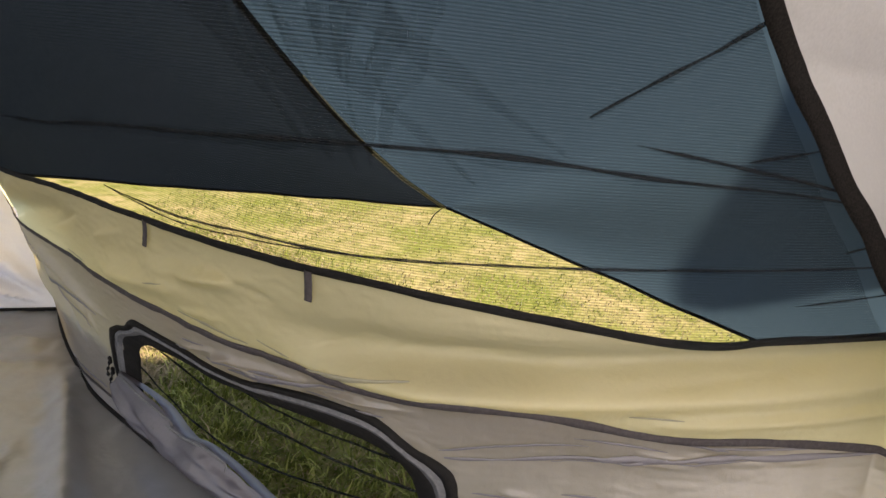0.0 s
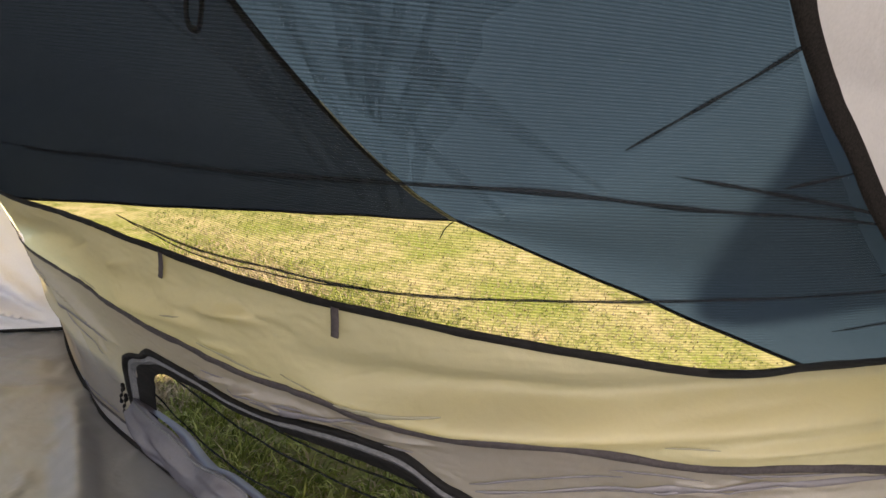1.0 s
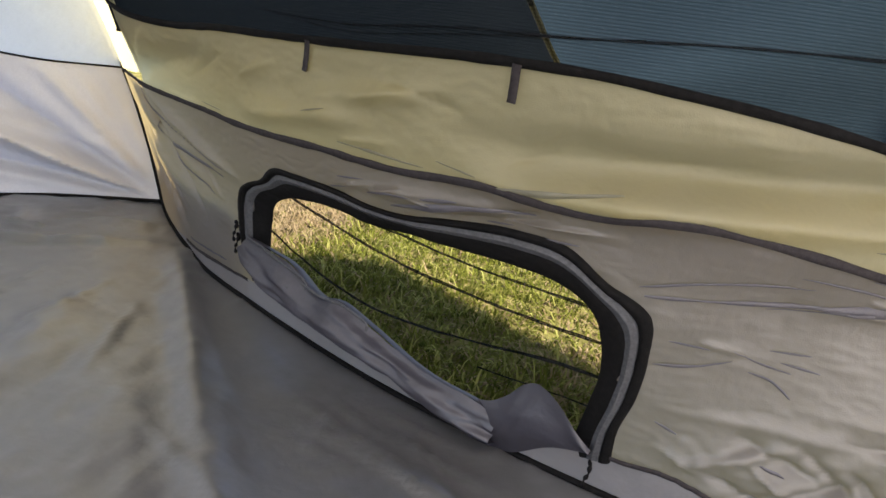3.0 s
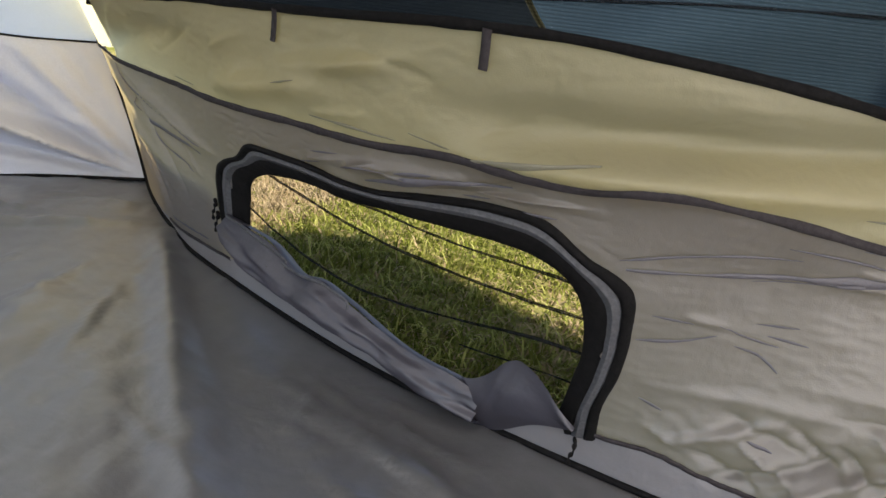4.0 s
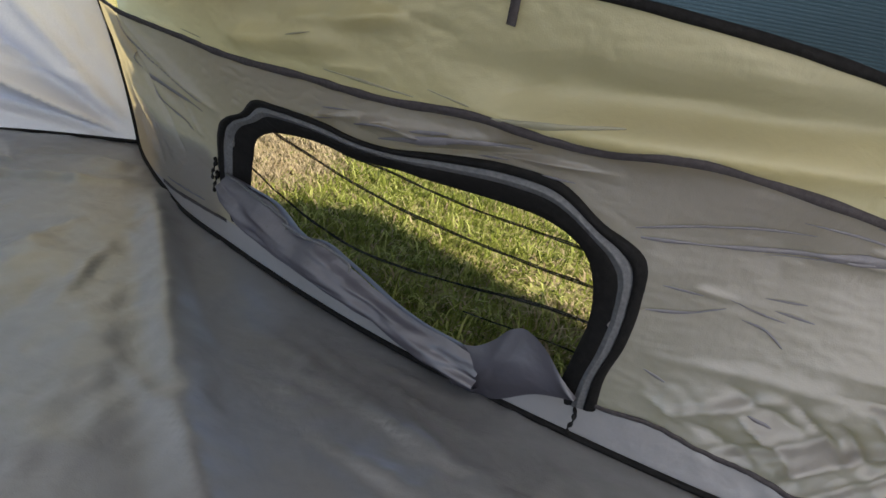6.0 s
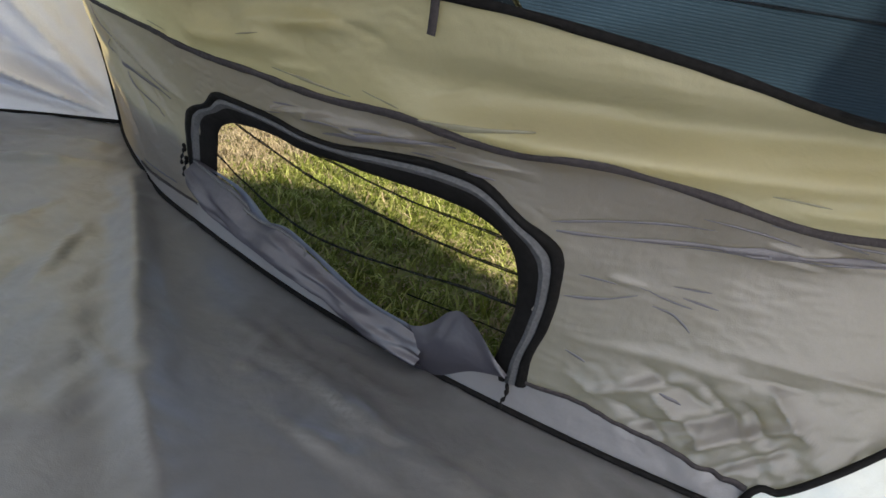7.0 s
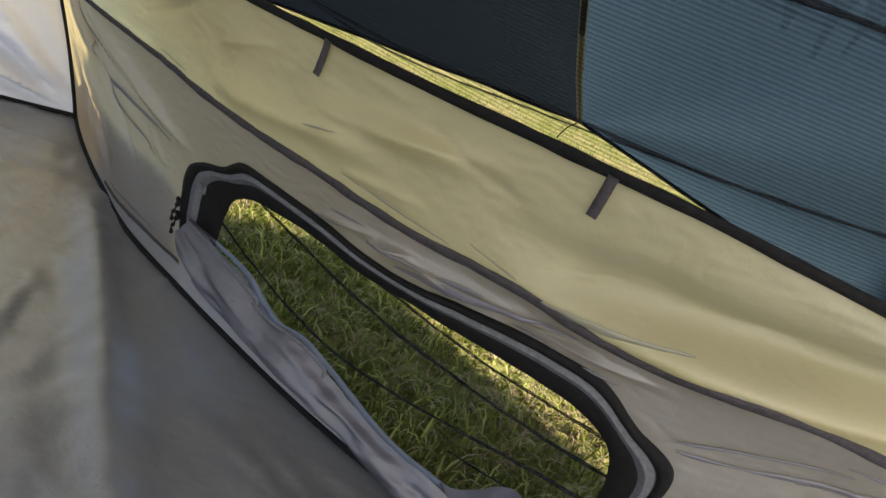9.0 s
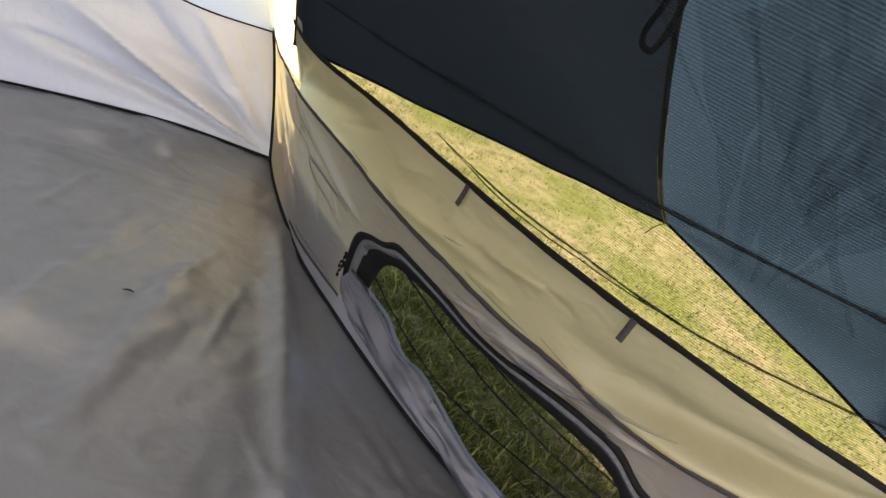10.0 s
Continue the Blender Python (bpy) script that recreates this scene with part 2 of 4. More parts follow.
def tube_grid(path, radius, sides=8, flat=1.0, up=(0, 0, 1)):
    p = np.asarray(path, float)
    tan = np.gradient(p, axis=0)
    tan /= np.linalg.norm(tan, axis=1)[:, None]
    side = np.cross(tan, np.array(up, float))
    side /= np.maximum(np.linalg.norm(side, axis=1)[:, None], 1e-6)
    nor = np.cross(side, tan)
    a = np.linspace(0, 2 * math.pi, sides, endpoint=False)
    r = np.broadcast_to(np.asarray(radius, float), (len(p),))[:, None, None]
    return p[:, None] + r * (np.cos(a)[None, :, None] * side[:, None] + flat * np.sin(a)[None, :, None] * nor[:, None])


def tube(name, path, radius, material, parent=None, label="", sides=8, flat=1.0, up=(0, 0, 1)):
    g = tube_grid(path, radius, sides, flat, up)
    n = len(g)
    faces = grid_faces(n, sides, True) + [tuple(range(sides))[::-1], tuple((n - 1) * sides + k for k in range(sides))]
    return part(name, g.reshape(-1, 3), faces, material, parent, label)


def ribbon_on_wall(name, line, width, material, parent=None, label="", off=-0.003, thick=0.0025, waver=0.0):
    """A sewn tape: line is a run of (s, h) on the front wall."""
    q = np.asarray(line, float)
    t = np.gradient(q, axis=0)
    t /= np.linalg.norm(t, axis=1)[:, None]
    nrm = np.stack([-t[:, 1], t[:, 0]], -1)
    w = np.broadcast_to(np.asarray(width, float), (len(q),)) / 2
    if waver:
        w = w * (1 + waver * fnoise(q[:, 0], q[:, 1], 18, 3.3))
    prof = [(-1, 0.0), (-0.94, -thick), (0.0, -thick * 1.25), (0.94, -thick), (1, 0.0)]
    rows = []
    for k, o in prof:
        e = q + nrm * (w * k)[:, None]
        rows.append(at_wall(e[:, 0], e[:, 1], off + o + wrinkle(q[:, 0], q[:, 1])))
    return sheet(name, np.array(rows), material, parent, label)


# ---- seams of the front wall ----
MID = glide([(-0.66, 0.535), (-0.3, 0.553), (0.04, 0.553), (0.42, 0.548), (0.7, 0.548), (0.94, 0.561), (1.2, 0.569), (1.38, 0.586), (1.5, 0.581), (1.58, 0.582), (1.66, 0.596), (1.72, 0.599), (1.79, 0.585), (1.88, 0.566), (1.97, 0.545), (2.1, 0.544), (2.25, 0.523), (2.36, 0.505), (2.6, 0.501), (2.9, 0.498)])
SILL = glide([(0.02, 0.775), (0.15, 0.752), (0.3, 0.744), (0.6, 0.759), (0.8, 0.764), (1.1, 0.775), (1.4, 0.788), (1.55, 0.787), (1.65, 0.779), (1.75, 0.768), (1.85, 0.751), (1.93, 0.733), (2.01, 0.721), (2.07, 0.731), (2.17, 0.735), (2.3, 0.734), (2.5, 0.734), (2.9, 0.737)])
LOW = glide([(-0.660, 0.012), (0.018, 0.035), (0.108, 0.049), (0.346, 0.072), (0.541, 0.085), (0.927, 0.101), (1.330, 0.104), (1.574, 0.100), (1.630, 0.101), (1.723, 0.108), (1.818, 0.088), (1.895, 0.084), (1.969, 0.067), (2.034, 0.059), (2.309, 0.007), (2.975, -0.006)])
FOOT = glide([(-0.7, 0.0), (0.0, 0.0), (1.0, 0.0), (2.1, 0.0), (2.9, 0.0)])
VENT_OUT = [(0.562, 0.102), (0.533, 0.181), (0.530, 0.265), (0.549, 0.348), (0.612, 0.392), (0.692, 0.423), (0.763, 0.466), (0.846, 0.475), (0.930, 0.479), (1.014, 0.480), (1.097, 0.474), (1.181, 0.478), (1.263, 0.492), (1.346, 0.506), (1.429, 0.516), (1.514, 0.510), (1.582, 0.463), (1.648, 0.419), (1.654, 0.334), (1.646, 0.250), (1.625, 0.169), (1.617, 0.086)]
VENT_IN = [(0.650, 0.107), (0.651, 0.178), (0.664, 0.247), (0.685, 0.316), (0.725, 0.371), (0.789, 0.403), (0.859, 0.419), (0.929, 0.429), (0.999, 0.433), (1.070, 0.430), (1.141, 0.435), (1.211, 0.442), (1.282, 0.443), (1.353, 0.446), (1.423, 0.448), (1.494, 0.442), (1.557, 0.408), (1.582, 0.344), (1.582, 0.273), (1.569, 0.203), (1.553, 0.134), (1.533, 0.066)]


def fold(s, h, p, q, width, height):
    """A soft ridge along the line from p to q in the wall's plan, fading at its ends."""
    dx, dy = q[0] - p[0], q[1] - p[1]
    ll = dx * dx + dy * dy
    t = ((s - p[0]) * dx + (h - p[1]) * dy) / ll
    off = ((s - p[0]) * dy - (h - p[1]) * dx) / math.sqrt(ll)
    return height * np.exp(-((off / width) ** 2)) * np.clip(4 * t, 0, 1) * np.clip(4 * (1 - t), 0, 1) * ((t > 0) & (t < 1))


def crease(s, h, p, q, width, height):
    """A sharp pinched fold along the line from p to q."""
    dx, dy = q[0] - p[0], q[1] - p[1]
    ll = dx * dx + dy * dy
    t = ((s - p[0]) * dx + (h - p[1]) * dy) / ll
    off = ((s - p[0]) * dy - (h - p[1]) * dx) / math.sqrt(ll)
    return height * np.exp(-np.abs(off) / width) * np.clip(np.sin(math.pi * np.clip(t, 0, 1)), 0, 1) ** 0.7


CREASES = [((1.893, 0.296), (2.426, 0.278), 0.010, -0.008),
           ((1.798, 0.227), (1.973, 0.159), 0.012, 0.014), ((1.827, 0.186), (1.963, 0.110), 0.010, -0.014), ((1.893, 0.236), (2.013, 0.136), 0.010, 0.016),
           ((2.011, 0.248), (2.126, 0.156), 0.010, -0.016), ((1.972, 0.210), (2.053, 0.142), 0.009, 0.014), ((1.942, 0.253), (2.083, 0.253), 0.010, 0.012),
           ((1.742, 0.147), (1.895, 0.096), 0.009, 0.010), ((1.686, 0.169), (1.799, 0.123), 0.010, -0.008), ((1.123, 0.521), (1.313, 0.519), 0.008, -0.006),
           ((1.234, 0.498), (1.507, 0.557), 0.010, 0.010), ((0.975, 0.487), (1.122, 0.525), 0.007, -0.006), ((1.361, 0.530), (1.604, 0.551), 0.010, -0.010),
           ((-0.048, 0.560), (0.528, 0.394), 0.014, -0.016), ((-0.200, 0.550), (0.359, 0.318), 0.018, 0.016), ((-0.300, 0.500), (0.194, 0.187), 0.020, -0.014),
           ((0.338, 0.609), (0.569, 0.699), 0.012, 0.008), ((1.054, 0.675), (1.275, 0.724), 0.012, -0.008), ((1.156, 0.729), (1.327, 0.697), 0.010, 0.008),
           ((0.662, 0.664), (0.815, 0.712), 0.012, -0.008), ((1.550, 0.664), (1.748, 0.688), 0.010, 0.006), ((1.844, 0.630), (2.187, 0.684), 0.014, 0.010),
           ((1.853, 0.485), (2.008, 0.470), 0.004, -0.008),
           ((1.920, 0.505), (2.048, 0.481), 0.004, -0.008), ((1.988, 0.516), (2.128, 0.491), 0.005, 0.008), ((1.722, 0.390), (1.787, 0.378), 0.004, -0.007),
           ((1.211, 0.511), (1.448, 0.553), 0.006, -0.010), ((1.104, 0.506), (1.205, 0.538), 0.005, -0.008), ((0.995, 0.497), (1.068, 0.518), 0.004, -0.006),
           ((1.389, 0.544), (1.476, 0.566), 0.004, 0.008), ((1.400, 0.629), (1.480, 0.662), 0.005, 0.006), ((1.022, 0.594), (1.188, 0.616), 0.005, -0.006),
           ((0.226, 0.565), (0.413, 0.552), 0.006, -0.006), ((-0.023, 0.518), (0.558, 0.387), 0.008, -0.012), ((-0.034, 0.530), (0.435, 0.294), 0.009, -0.012),
           ((-0.100, 0.530), (0.300, 0.205), 0.010, 0.012), ((-0.350, 0.540), (0.080, 0.153), 0.010, -0.010), ((-0.500, 0.520), (-0.100, 0.100), 0.012, 0.010)]
FOLDS = [((-0.600, 0.520), (0.207, 0.257), 0.02, -0.02), ((-0.550, 0.500), (0.465, 0.381), 0.022, -0.022), ((-0.500, 0.540), (0.108, 0.116), 0.03, 0.018),
         ((-0.600, 0.400), (0.119, 0.080), 0.025, 0.014), ((1.048, 0.508), (1.457, 0.561), 0.01, -0.008),
         ((1.723, 0.128), (1.913, 0.235), 0.012, -0.012), ((1.799, 0.083), (2.012, 0.187), 0.010, 0.012), ((1.895, 0.076), (2.114, 0.219), 0.010, -0.014),
         ((1.974, 0.059), (2.094, 0.159), 0.008, 0.012), ((1.667, 0.247), (2.093, 0.252), 0.012, -0.006), ((-0.034, 0.570), (0.500, 0.696), 0.03, 0.012),
         ((0.010, 0.566), (0.234, 0.731), 0.02, -0.012), ((1.290, 0.655), (2.188, 0.713), 0.028, 0.022), ((1.282, 0.580), (2.695, 0.697), 0.028, -0.04), ((1.349, 0.622), (2.683, 0.744), 0.03, 0.03), ((0.638, 0.584), (1.121, 0.653), 0.025, -0.022), ((1.891, 0.574), (2.505, 0.611), 0.014, -0.016),
         ((0.872, 0.656), (1.332, 0.727), 0.02, -0.014), ((1.699, 0.627), (2.392, 0.670), 0.02, 0.016), ((-0.450, 0.530), (0.157, 0.171), 0.022, 0.022), ((-0.300, 0.560), (0.424, 0.322), 0.020, 0.020)]


def wrinkle(s, h):
    s, h = np.broadcast_arrays(np.asarray(s, float), np.asarray(h, float))
    w = 0.012 * fnoise(s, h * 1.6, 2.6, 1.0) + 0.004 * fnoise(s, h * 1.5, 9.0, 4.0) + 0.0016 * (0.4 - np.abs(fnoise(s * 0.6, h * 1.6, 34.0, 6.0)) * 2)
    for p, q, a, b in FOLDS:
        w = w + fold(s, h, p, q, a, 1.35 * b)
    for p, q, a, b in CREASES:
        w = w + crease(s, h, p, q, 1.15 * a, 1.8 * b)
    crush = np.clip((s - 1.6) / 0.3, 0, 1) * np.clip((0.30 - h) / 0.14, 0, 1)
    along, across = 0.8 * s - 0.6 * h, 0.6 * s + 0.8 * h
    w = w + crush * (0.007 * (0.5 - np.abs(fnoise(along * 0.8, across * 1.6, 11.0, 7.0)) * 2.2) + 0.005 * (0.5 - np.abs(fnoise(along * 1.5, across * 0.8, 19.0, 2.0)) * 2.4) + 0.002 * (0.5 - np.abs(fnoise(along, across, 38.0, 5.0)) * 2.4))
    # past the vent the cloth leans back up to a long fold, then hangs over it
    over = np.interp(h, [0.0, 0.08, 0.445, 0.475, 0.565, 1.0], [0, 0, 0.046, 0.044, 0.0, 0.0]) * np.clip((s - 1.66) / 0.16, 0, 1) * np.clip((2.5 - s) / 0.3, 0, 1)
    w = w + over
    w = np.where(w < 0, w * (1 - 0.88 * np.clip((0.25 - s) / 0.4, 0, 1)), w)
    return w * np.clip(h / 0.05, 0.1, 1) * np.clip((s + 0.64) / 0.35, 0.03, 1)


def wall_panel(name, low, high, s0, s1, step, rows, material, parent, label="", splits=()):
    """Cloth between two seams; splits: where the lower edge jumps."""
    ends = [s0, *splits, s1]
    verts, faces, n = [], [], 0
    for a, b in zip(ends[:-1], ends[1:]):
        s = np.linspace(a, b, max(3, int((b - a) / step)))
        inner = s.copy()
        inner[0] += 1e-5
        inner[-1] -= 1e-5
        lo, hi = low(inner), high(inner)
        v = np.linspace(0, 1, rows)[:, None]
        h = lo[None] * (1 - v) + hi[None] * v
        ss = np.broadcast_to(s[None], h.shape)
        verts.append(at_wall(ss, h, wrinkle(ss, h)).reshape(-1, 3))
        faces += [tuple(k + n for k in f) for f in grid_faces(rows, len(s))]
        n += rows * len(s)
    return part(name, np.concatenate(verts), faces, material, parent, label)

# ---- ground outside ----
def build_ground():
    xs = np.r_[-60, -30, -15, np.linspace(-8, 8, 60), 15, 30, 60]
    gx, gy = np.meshgrid(xs, xs)
    z = -0.045 + 0.010 * fnoise(gx, gy, 0.9, 2.0) * (np.abs(gx) < 9)
    ob = sheet("ground", np.stack([gx, gy, z], -1), MEADOW, None, "summer meadow of green and dry straw-coloured grass")
    tagged(ob, "", "ground", "", "structure")


def dryness(s, d, x, y):
    """Share of dry blades: a straw-coloured patch past the vent's end, mixed turf further out."""
    edge = 0.13 - 0.42 * (d - 0.4)
    wob = np.array([noise.noise(Vector((a * 3.0, b * 3.0, 0.7))) for a, b in zip(x, y)])
    near = 1 / (1 + np.exp((s - edge - 0.16 * wob) / 0.05))
    near = np.maximum(near, 0.45 * np.exp(-(((s - 1.3) / 0.28) ** 2) - ((d - 0.6) / 0.4) ** 2) + 0.10)
    wide = np.array([noise.noise(Vector((a * 1.4, b * 1.4, 2.7))) for a, b in zip(x, y)])
    fleck = np.array([noise.noise(Vector((a * 7.0, b * 7.0, 5.1))) for a, b in zip(x, y)])
    far = np.clip(0.54 + 1.5 * wide + 0.7 * wob + 0.35 * fleck, 0.03, 0.97)
    k = np.clip((d - 1.15) / 0.5, 0, 1)
    return near * (1 - k) + far * k


def blade_field(name, count, s_rng, d_rng, length, width, seed, label, looks=None):
    rng = np.random.default_rng(seed)
    s = rng.uniform(*s_rng, count)
    d = d_rng[0] + (d_rng[1] - d_rng[0]) * rng.random(count) ** 1.3
    rim = np.minimum(np.minimum(s - s_rng[0], s_rng[1] - s), d_rng[1] - d)
    keep = (d > bow(s, np.zeros(count)) + 0.05) & (rim > 0.7 * rng.random(count))
    s, d = s[keep], d[keep]
    n = len(s)
    x, y = ORIGIN[0] + s * ALONG[0] + d * OUT[0], ORIGIN[1] + s * ALONG[1] + d * OUT[1]
    clump = np.array([noise.noise(Vector((a * 5, b * 5, 0.3))) for a, b in zip(x, y)])
    comb = np.array([noise.noise(Vector((p * 9, q * 9, 3.3))) for p, q in zip(x, y)])
    a = rng.uniform(0, 2 * math.pi, n) * 0.55 + 9.0 * comb
    ln = length * rng.uniform(0.5, 1.3, n) * (1 + 0.5 * clump)
    dry = (rng.random(n) < dryness(s, d, x, y)).astype(int)
    lean = rng.uniform(0.45, 1.75, n) + 0.5 * dry * rng.random(n)
    w = width * rng.uniform(0.6, 1.3, n)
    ax, ay = np.cos(a), np.sin(a)
    root = np.stack([x, y, np.full(n, -0.045)], -1)
    side = np.stack([-ay, ax, np.zeros(n)], -1) * w[:, None] / 2

    def up(f, bend):
        ang = lean * bend
        r = ln * f
        return root + np.stack([ax * np.sin(ang) * r, ay * np.sin(ang) * r, np.cos(ang) * r], -1)

    mid, tip = up(0.55, 0.7), up(1.0, 1.15)
    v = np.stack([root - side, root + side, mid + side * 0.8, mid - side * 0.8, tip], 1).reshape(-1, 3)
    i = np.arange(n)[:, None] * 5
    quads = (i + np.array([[0, 1, 2, 3]])).tolist()
    tris = (i + np.array([[3, 2, 4]])).tolist()
    me = bpy.data.meshes.new(name)
    me.from_pydata(v.tolist(), [], quads + tris)
    for m in looks or (GREEN_BLADES, DRY_BLADES):
        me.materials.append(m)
    me.polygons.foreach_set("material_index", np.r_[dry, dry])
    ob = tagged(new(name, me), label, "grass", "", "stuff")
    return ob


build_ground()
blade_field("grass", 52000, (-1.5, 2.4), (-0.1, 1.7), 0.052, 0.0052, 11, "tufted green and yellowed grass beside the tent")
blade_field("grass", 7000, (-1.2, 2.2), (0.0, 1.5), 0.070, 0.0062, 13, "longer pale grass blades beside the tent", (PALE_BLADES, DRY_BLADES))
blade_field("grass", 60000, (-6.0, 3.6), (1.3, 7.5), 0.030, 0.006, 12, "sunlit mown meadow grass with dry patches", (FAR_GREEN, FAR_DRY))


# ---- the tent's floor ----
LEFT_CORNER = np.array([-1.88, 2.02, 0.0])


def floor_height(x, y):
    z = 0.012 * fnoise(x, y, 2.2, 5.0) + 0.006 * fnoise(x, y, 6.0, 6.0) + 0.004 * (0.4 - np.abs(fnoise(x, y, 11.0, 3.0)) * 2)

    def ridge(p, q, w, k):
        return fold(x, y, p, q, w, k)

    def pinch(p, q, w, k):
        return crease(x, y, p, q, w, k)

    z = z + ridge((-1.44, 1.57), (-0.30, 0.25), 0.05, 0.021) + ridge((-1.30, 1.50), (-0.15, 0.32), 0.05, -0.016) + pinch((-1.42, 1.54), (-0.7, 0.72), 0.04, 0.008)
    z = z + ridge((-1.45, 1.58), (-2.3, 0.98), 0.035, 0.022) + ridge((-1.40, 1.64), (-2.4, 1.18), 0.05, -0.016) + pinch((-1.5, 1.60), (-2.0, 1.28), 0.014, 0.012)
    z = z + pinch((-1.72, 1.82), (-1.95, 1.5), 0.03, -0.014) + pinch((-1.60, 1.68), (-1.85, 1.62), 0.03, 0.012)
    z = z + ridge((-1.5, 1.35), (-1.0, 0.2), 0.05, 0.012) + ridge((-1.7, 1.2), (-1.3, 0.1), 0.045, 0.012) + pinch((-1.15, 1.15), (-0.75, 0.4), 0.03, 0.003)
    z = z + pinch((-1.05, 0.95), (-0.55, 0.30), 0.03, 0.003) + pinch((-0.95, 1.05), (-0.62, 0.62), 0.016, -0.008)
    z = z + ridge((-0.35, 0.92), (-0.1, 0.55), 0.03, 0.010) + pinch((-0.55, 0.85), (0.1, 0.6), 0.014, 0.010) + pinch((-0.60, 0.98), (-0.30, 0.82), 0.012, 0.008)
    z = z + pinch((-0.7, 0.95), (-0.15, 0.72), 0.012, 0.010) + pinch((-0.6, 0.75), (0.05, 0.45), 0.014, -0.010) + pinch((-0.25, 0.75), (0.15, 0.62), 0.010, 0.010)
    for p, q, w, k in (((-0.95, 1.18), (-0.62, 0.98), 0.008, 0.009), ((-0.85, 1.05), (-0.55, 0.93), 0.007, -0.008), ((-0.50, 0.98), (-0.20, 0.90), 0.007, 0.009), ((-0.42, 0.90), (-0.12, 0.80), 0.006, 0.008),
                       ((-0.75, 0.82), (-0.40, 0.75), 0.008, 0.009), ((-0.35, 0.80), (-0.22, 0.70), 0.006, 0.010), ((-0.30, 0.66), (0.05, 0.70), 0.007, -0.008), ((-0.85, 0.70), (-0.5, 0.52), 0.009, 0.008),
                       ((-1.25, 1.2), (-1.05, 0.75), 0.008, 0.008), ((-1.40, 1.25), (-1.32, 0.8), 0.008, 0.007), ((-1.62, 1.25), (-1.52, 0.85), 0.009, 0.008), ((-1.18, 0.9), (-1.02, 0.5), 0.009, -0.008),
                       ((-2.05, 1.42), (-1.65, 1.50), 0.012, 0.014), ((-2.2, 1.30), (-1.75, 1.38), 0.012, -0.012), ((-1.95, 1.2), (-1.8, 0.8), 0.009, 0.007), ((-0.65, 0.62), (-0.35, 0.35), 0.009, 0.008)):
        z = z + pinch(p, q, w, k)
    z = z + pinch((-0.45, 0.68), (-0.05, 0.58), 0.012, 0.008) + pinch((0.0, 0.70), (0.30, 0.62), 0.010, -0.008)
    z = 1.3 * z + 0.0012 * (0.4 - np.abs(fnoise(x * 1.4, y * 0.5, 17.0, 4.0)) * 2) + 0.004 * (0.4 - np.abs(fnoise(x, y, 5.0, 9.0)) * 2)
    return np.where(z < 0, z * 0.28, z)


FOOT_L = [(-1.798, 1.942, -0.004), (-2.17, 1.705, -0.004), (-2.40, 1.47, -0.004), (-2.58, 1.24, -0.004), (-3.1, 0.2, -0.004), (-3.2, -0.6, -0.004)]


def build_floor():
    """A creased sheet on a fine grid whose rim is drawn in to the foot of the walls."""
    s = np.linspace(-0.50, 2.06, 400)
    rim = np.concatenate([trace(FOOT_L, 260)[::-1][:-1, :2], at_wall(s, np.zeros_like(s))[:, :2], trace([(0.54, 0.80), (1.5, 0.5), (1.9, -0.6), (1.4, -2.0), (-0.6, -2.5), (-2.6, -2.0), (-3.2, -0.6)], 300)[1:, :2]])
    step = 0.013
    gx, gy = np.meshgrid(np.arange(-3.4, 2.05, step), np.arange(-2.7, 2.2, step))
    inside = np.zeros(gx.shape, bool)
    a, b2 = rim, np.roll(rim, -1, 0)
    for (x0, y0), (x1, y1) in zip(a, b2):
        if y0 != y1:
            cross = ((y0 > gy) != (y1 > gy)) & (gx < (x1 - x0) * (gy - y0) / (y1 - y0) + x0)
            inside ^= cross
    near = inside.copy()
    near[1:] |= inside[:-1]
    near[:-1] |= inside[1:]
    near[:, 1:] |= near[:, :-1].copy()
    near[:, :-1] |= near[:, 1:].copy()
    px, py = gx.copy(), gy.copy()
    for i in zip(*np.where(near & ~inside)):
        k = int(np.argmin((rim[:, 0] - gx[i]) ** 2 + (rim[:, 1] - gy[i]) ** 2))
        px[i], py[i] = rim[k]
    number = -np.ones(gx.shape, int)
    number[near] = np.arange(near.sum())
    z = floor_height(px, py) * inside + 0.003
    ok = near[:-1, :-1] & near[1:, :-1] & near[:-1, 1:] & near[1:, 1:]
    faces = np.stack([number[:-1, :-1][ok], number[:-1, 1:][ok], number[1:, 1:][ok], number[1:, :-1][ok]], -1).tolist()
    ob = part("floor", np.stack([px, py, z], -1)[near], faces, FLOOR, None, "creased grey coated groundsheet of a tent")
    return tagged(ob, "", "floor", "", "structure")


floor = build_floor()

# ---- front wall ----
wall_front = tagged(empty("wall_front", (-0.4, 1.1, 0)), "sloping tent wall of khaki and greige cloth with dark taped seams", "tent wall", "", "structure")
vent_top = glide([(0.5851, 0.211), (0.5971, 0.256), (0.6168, 0.332), (0.6684, 0.382), (0.7407, 0.413), (0.8108, 0.442), (0.8875, 0.452), (0.9647, 0.456), (1.042, 0.455), (1.119, 0.455), (1.196, 0.460), (1.272, 0.468), (1.349, 0.476), (1.426, 0.482), (1.504, 0.476), (1.569, 0.436), (1.615, 0.381)])
corner_rise = glide([(2.035, 0.0), (2.05, 0.05), (2.095, 0.075), (2.155, 0.132), (2.23, 0.215), (2.45, 0.40), (2.6, 0.46), (2.8, 0.48)])


def low_edge(s):
    low = np.where((s > 0.591) & (s < 1.615), vent_top(s), LOW(s))
    return np.where(s > 2.045, np.maximum(low, corner_rise(s)), low)


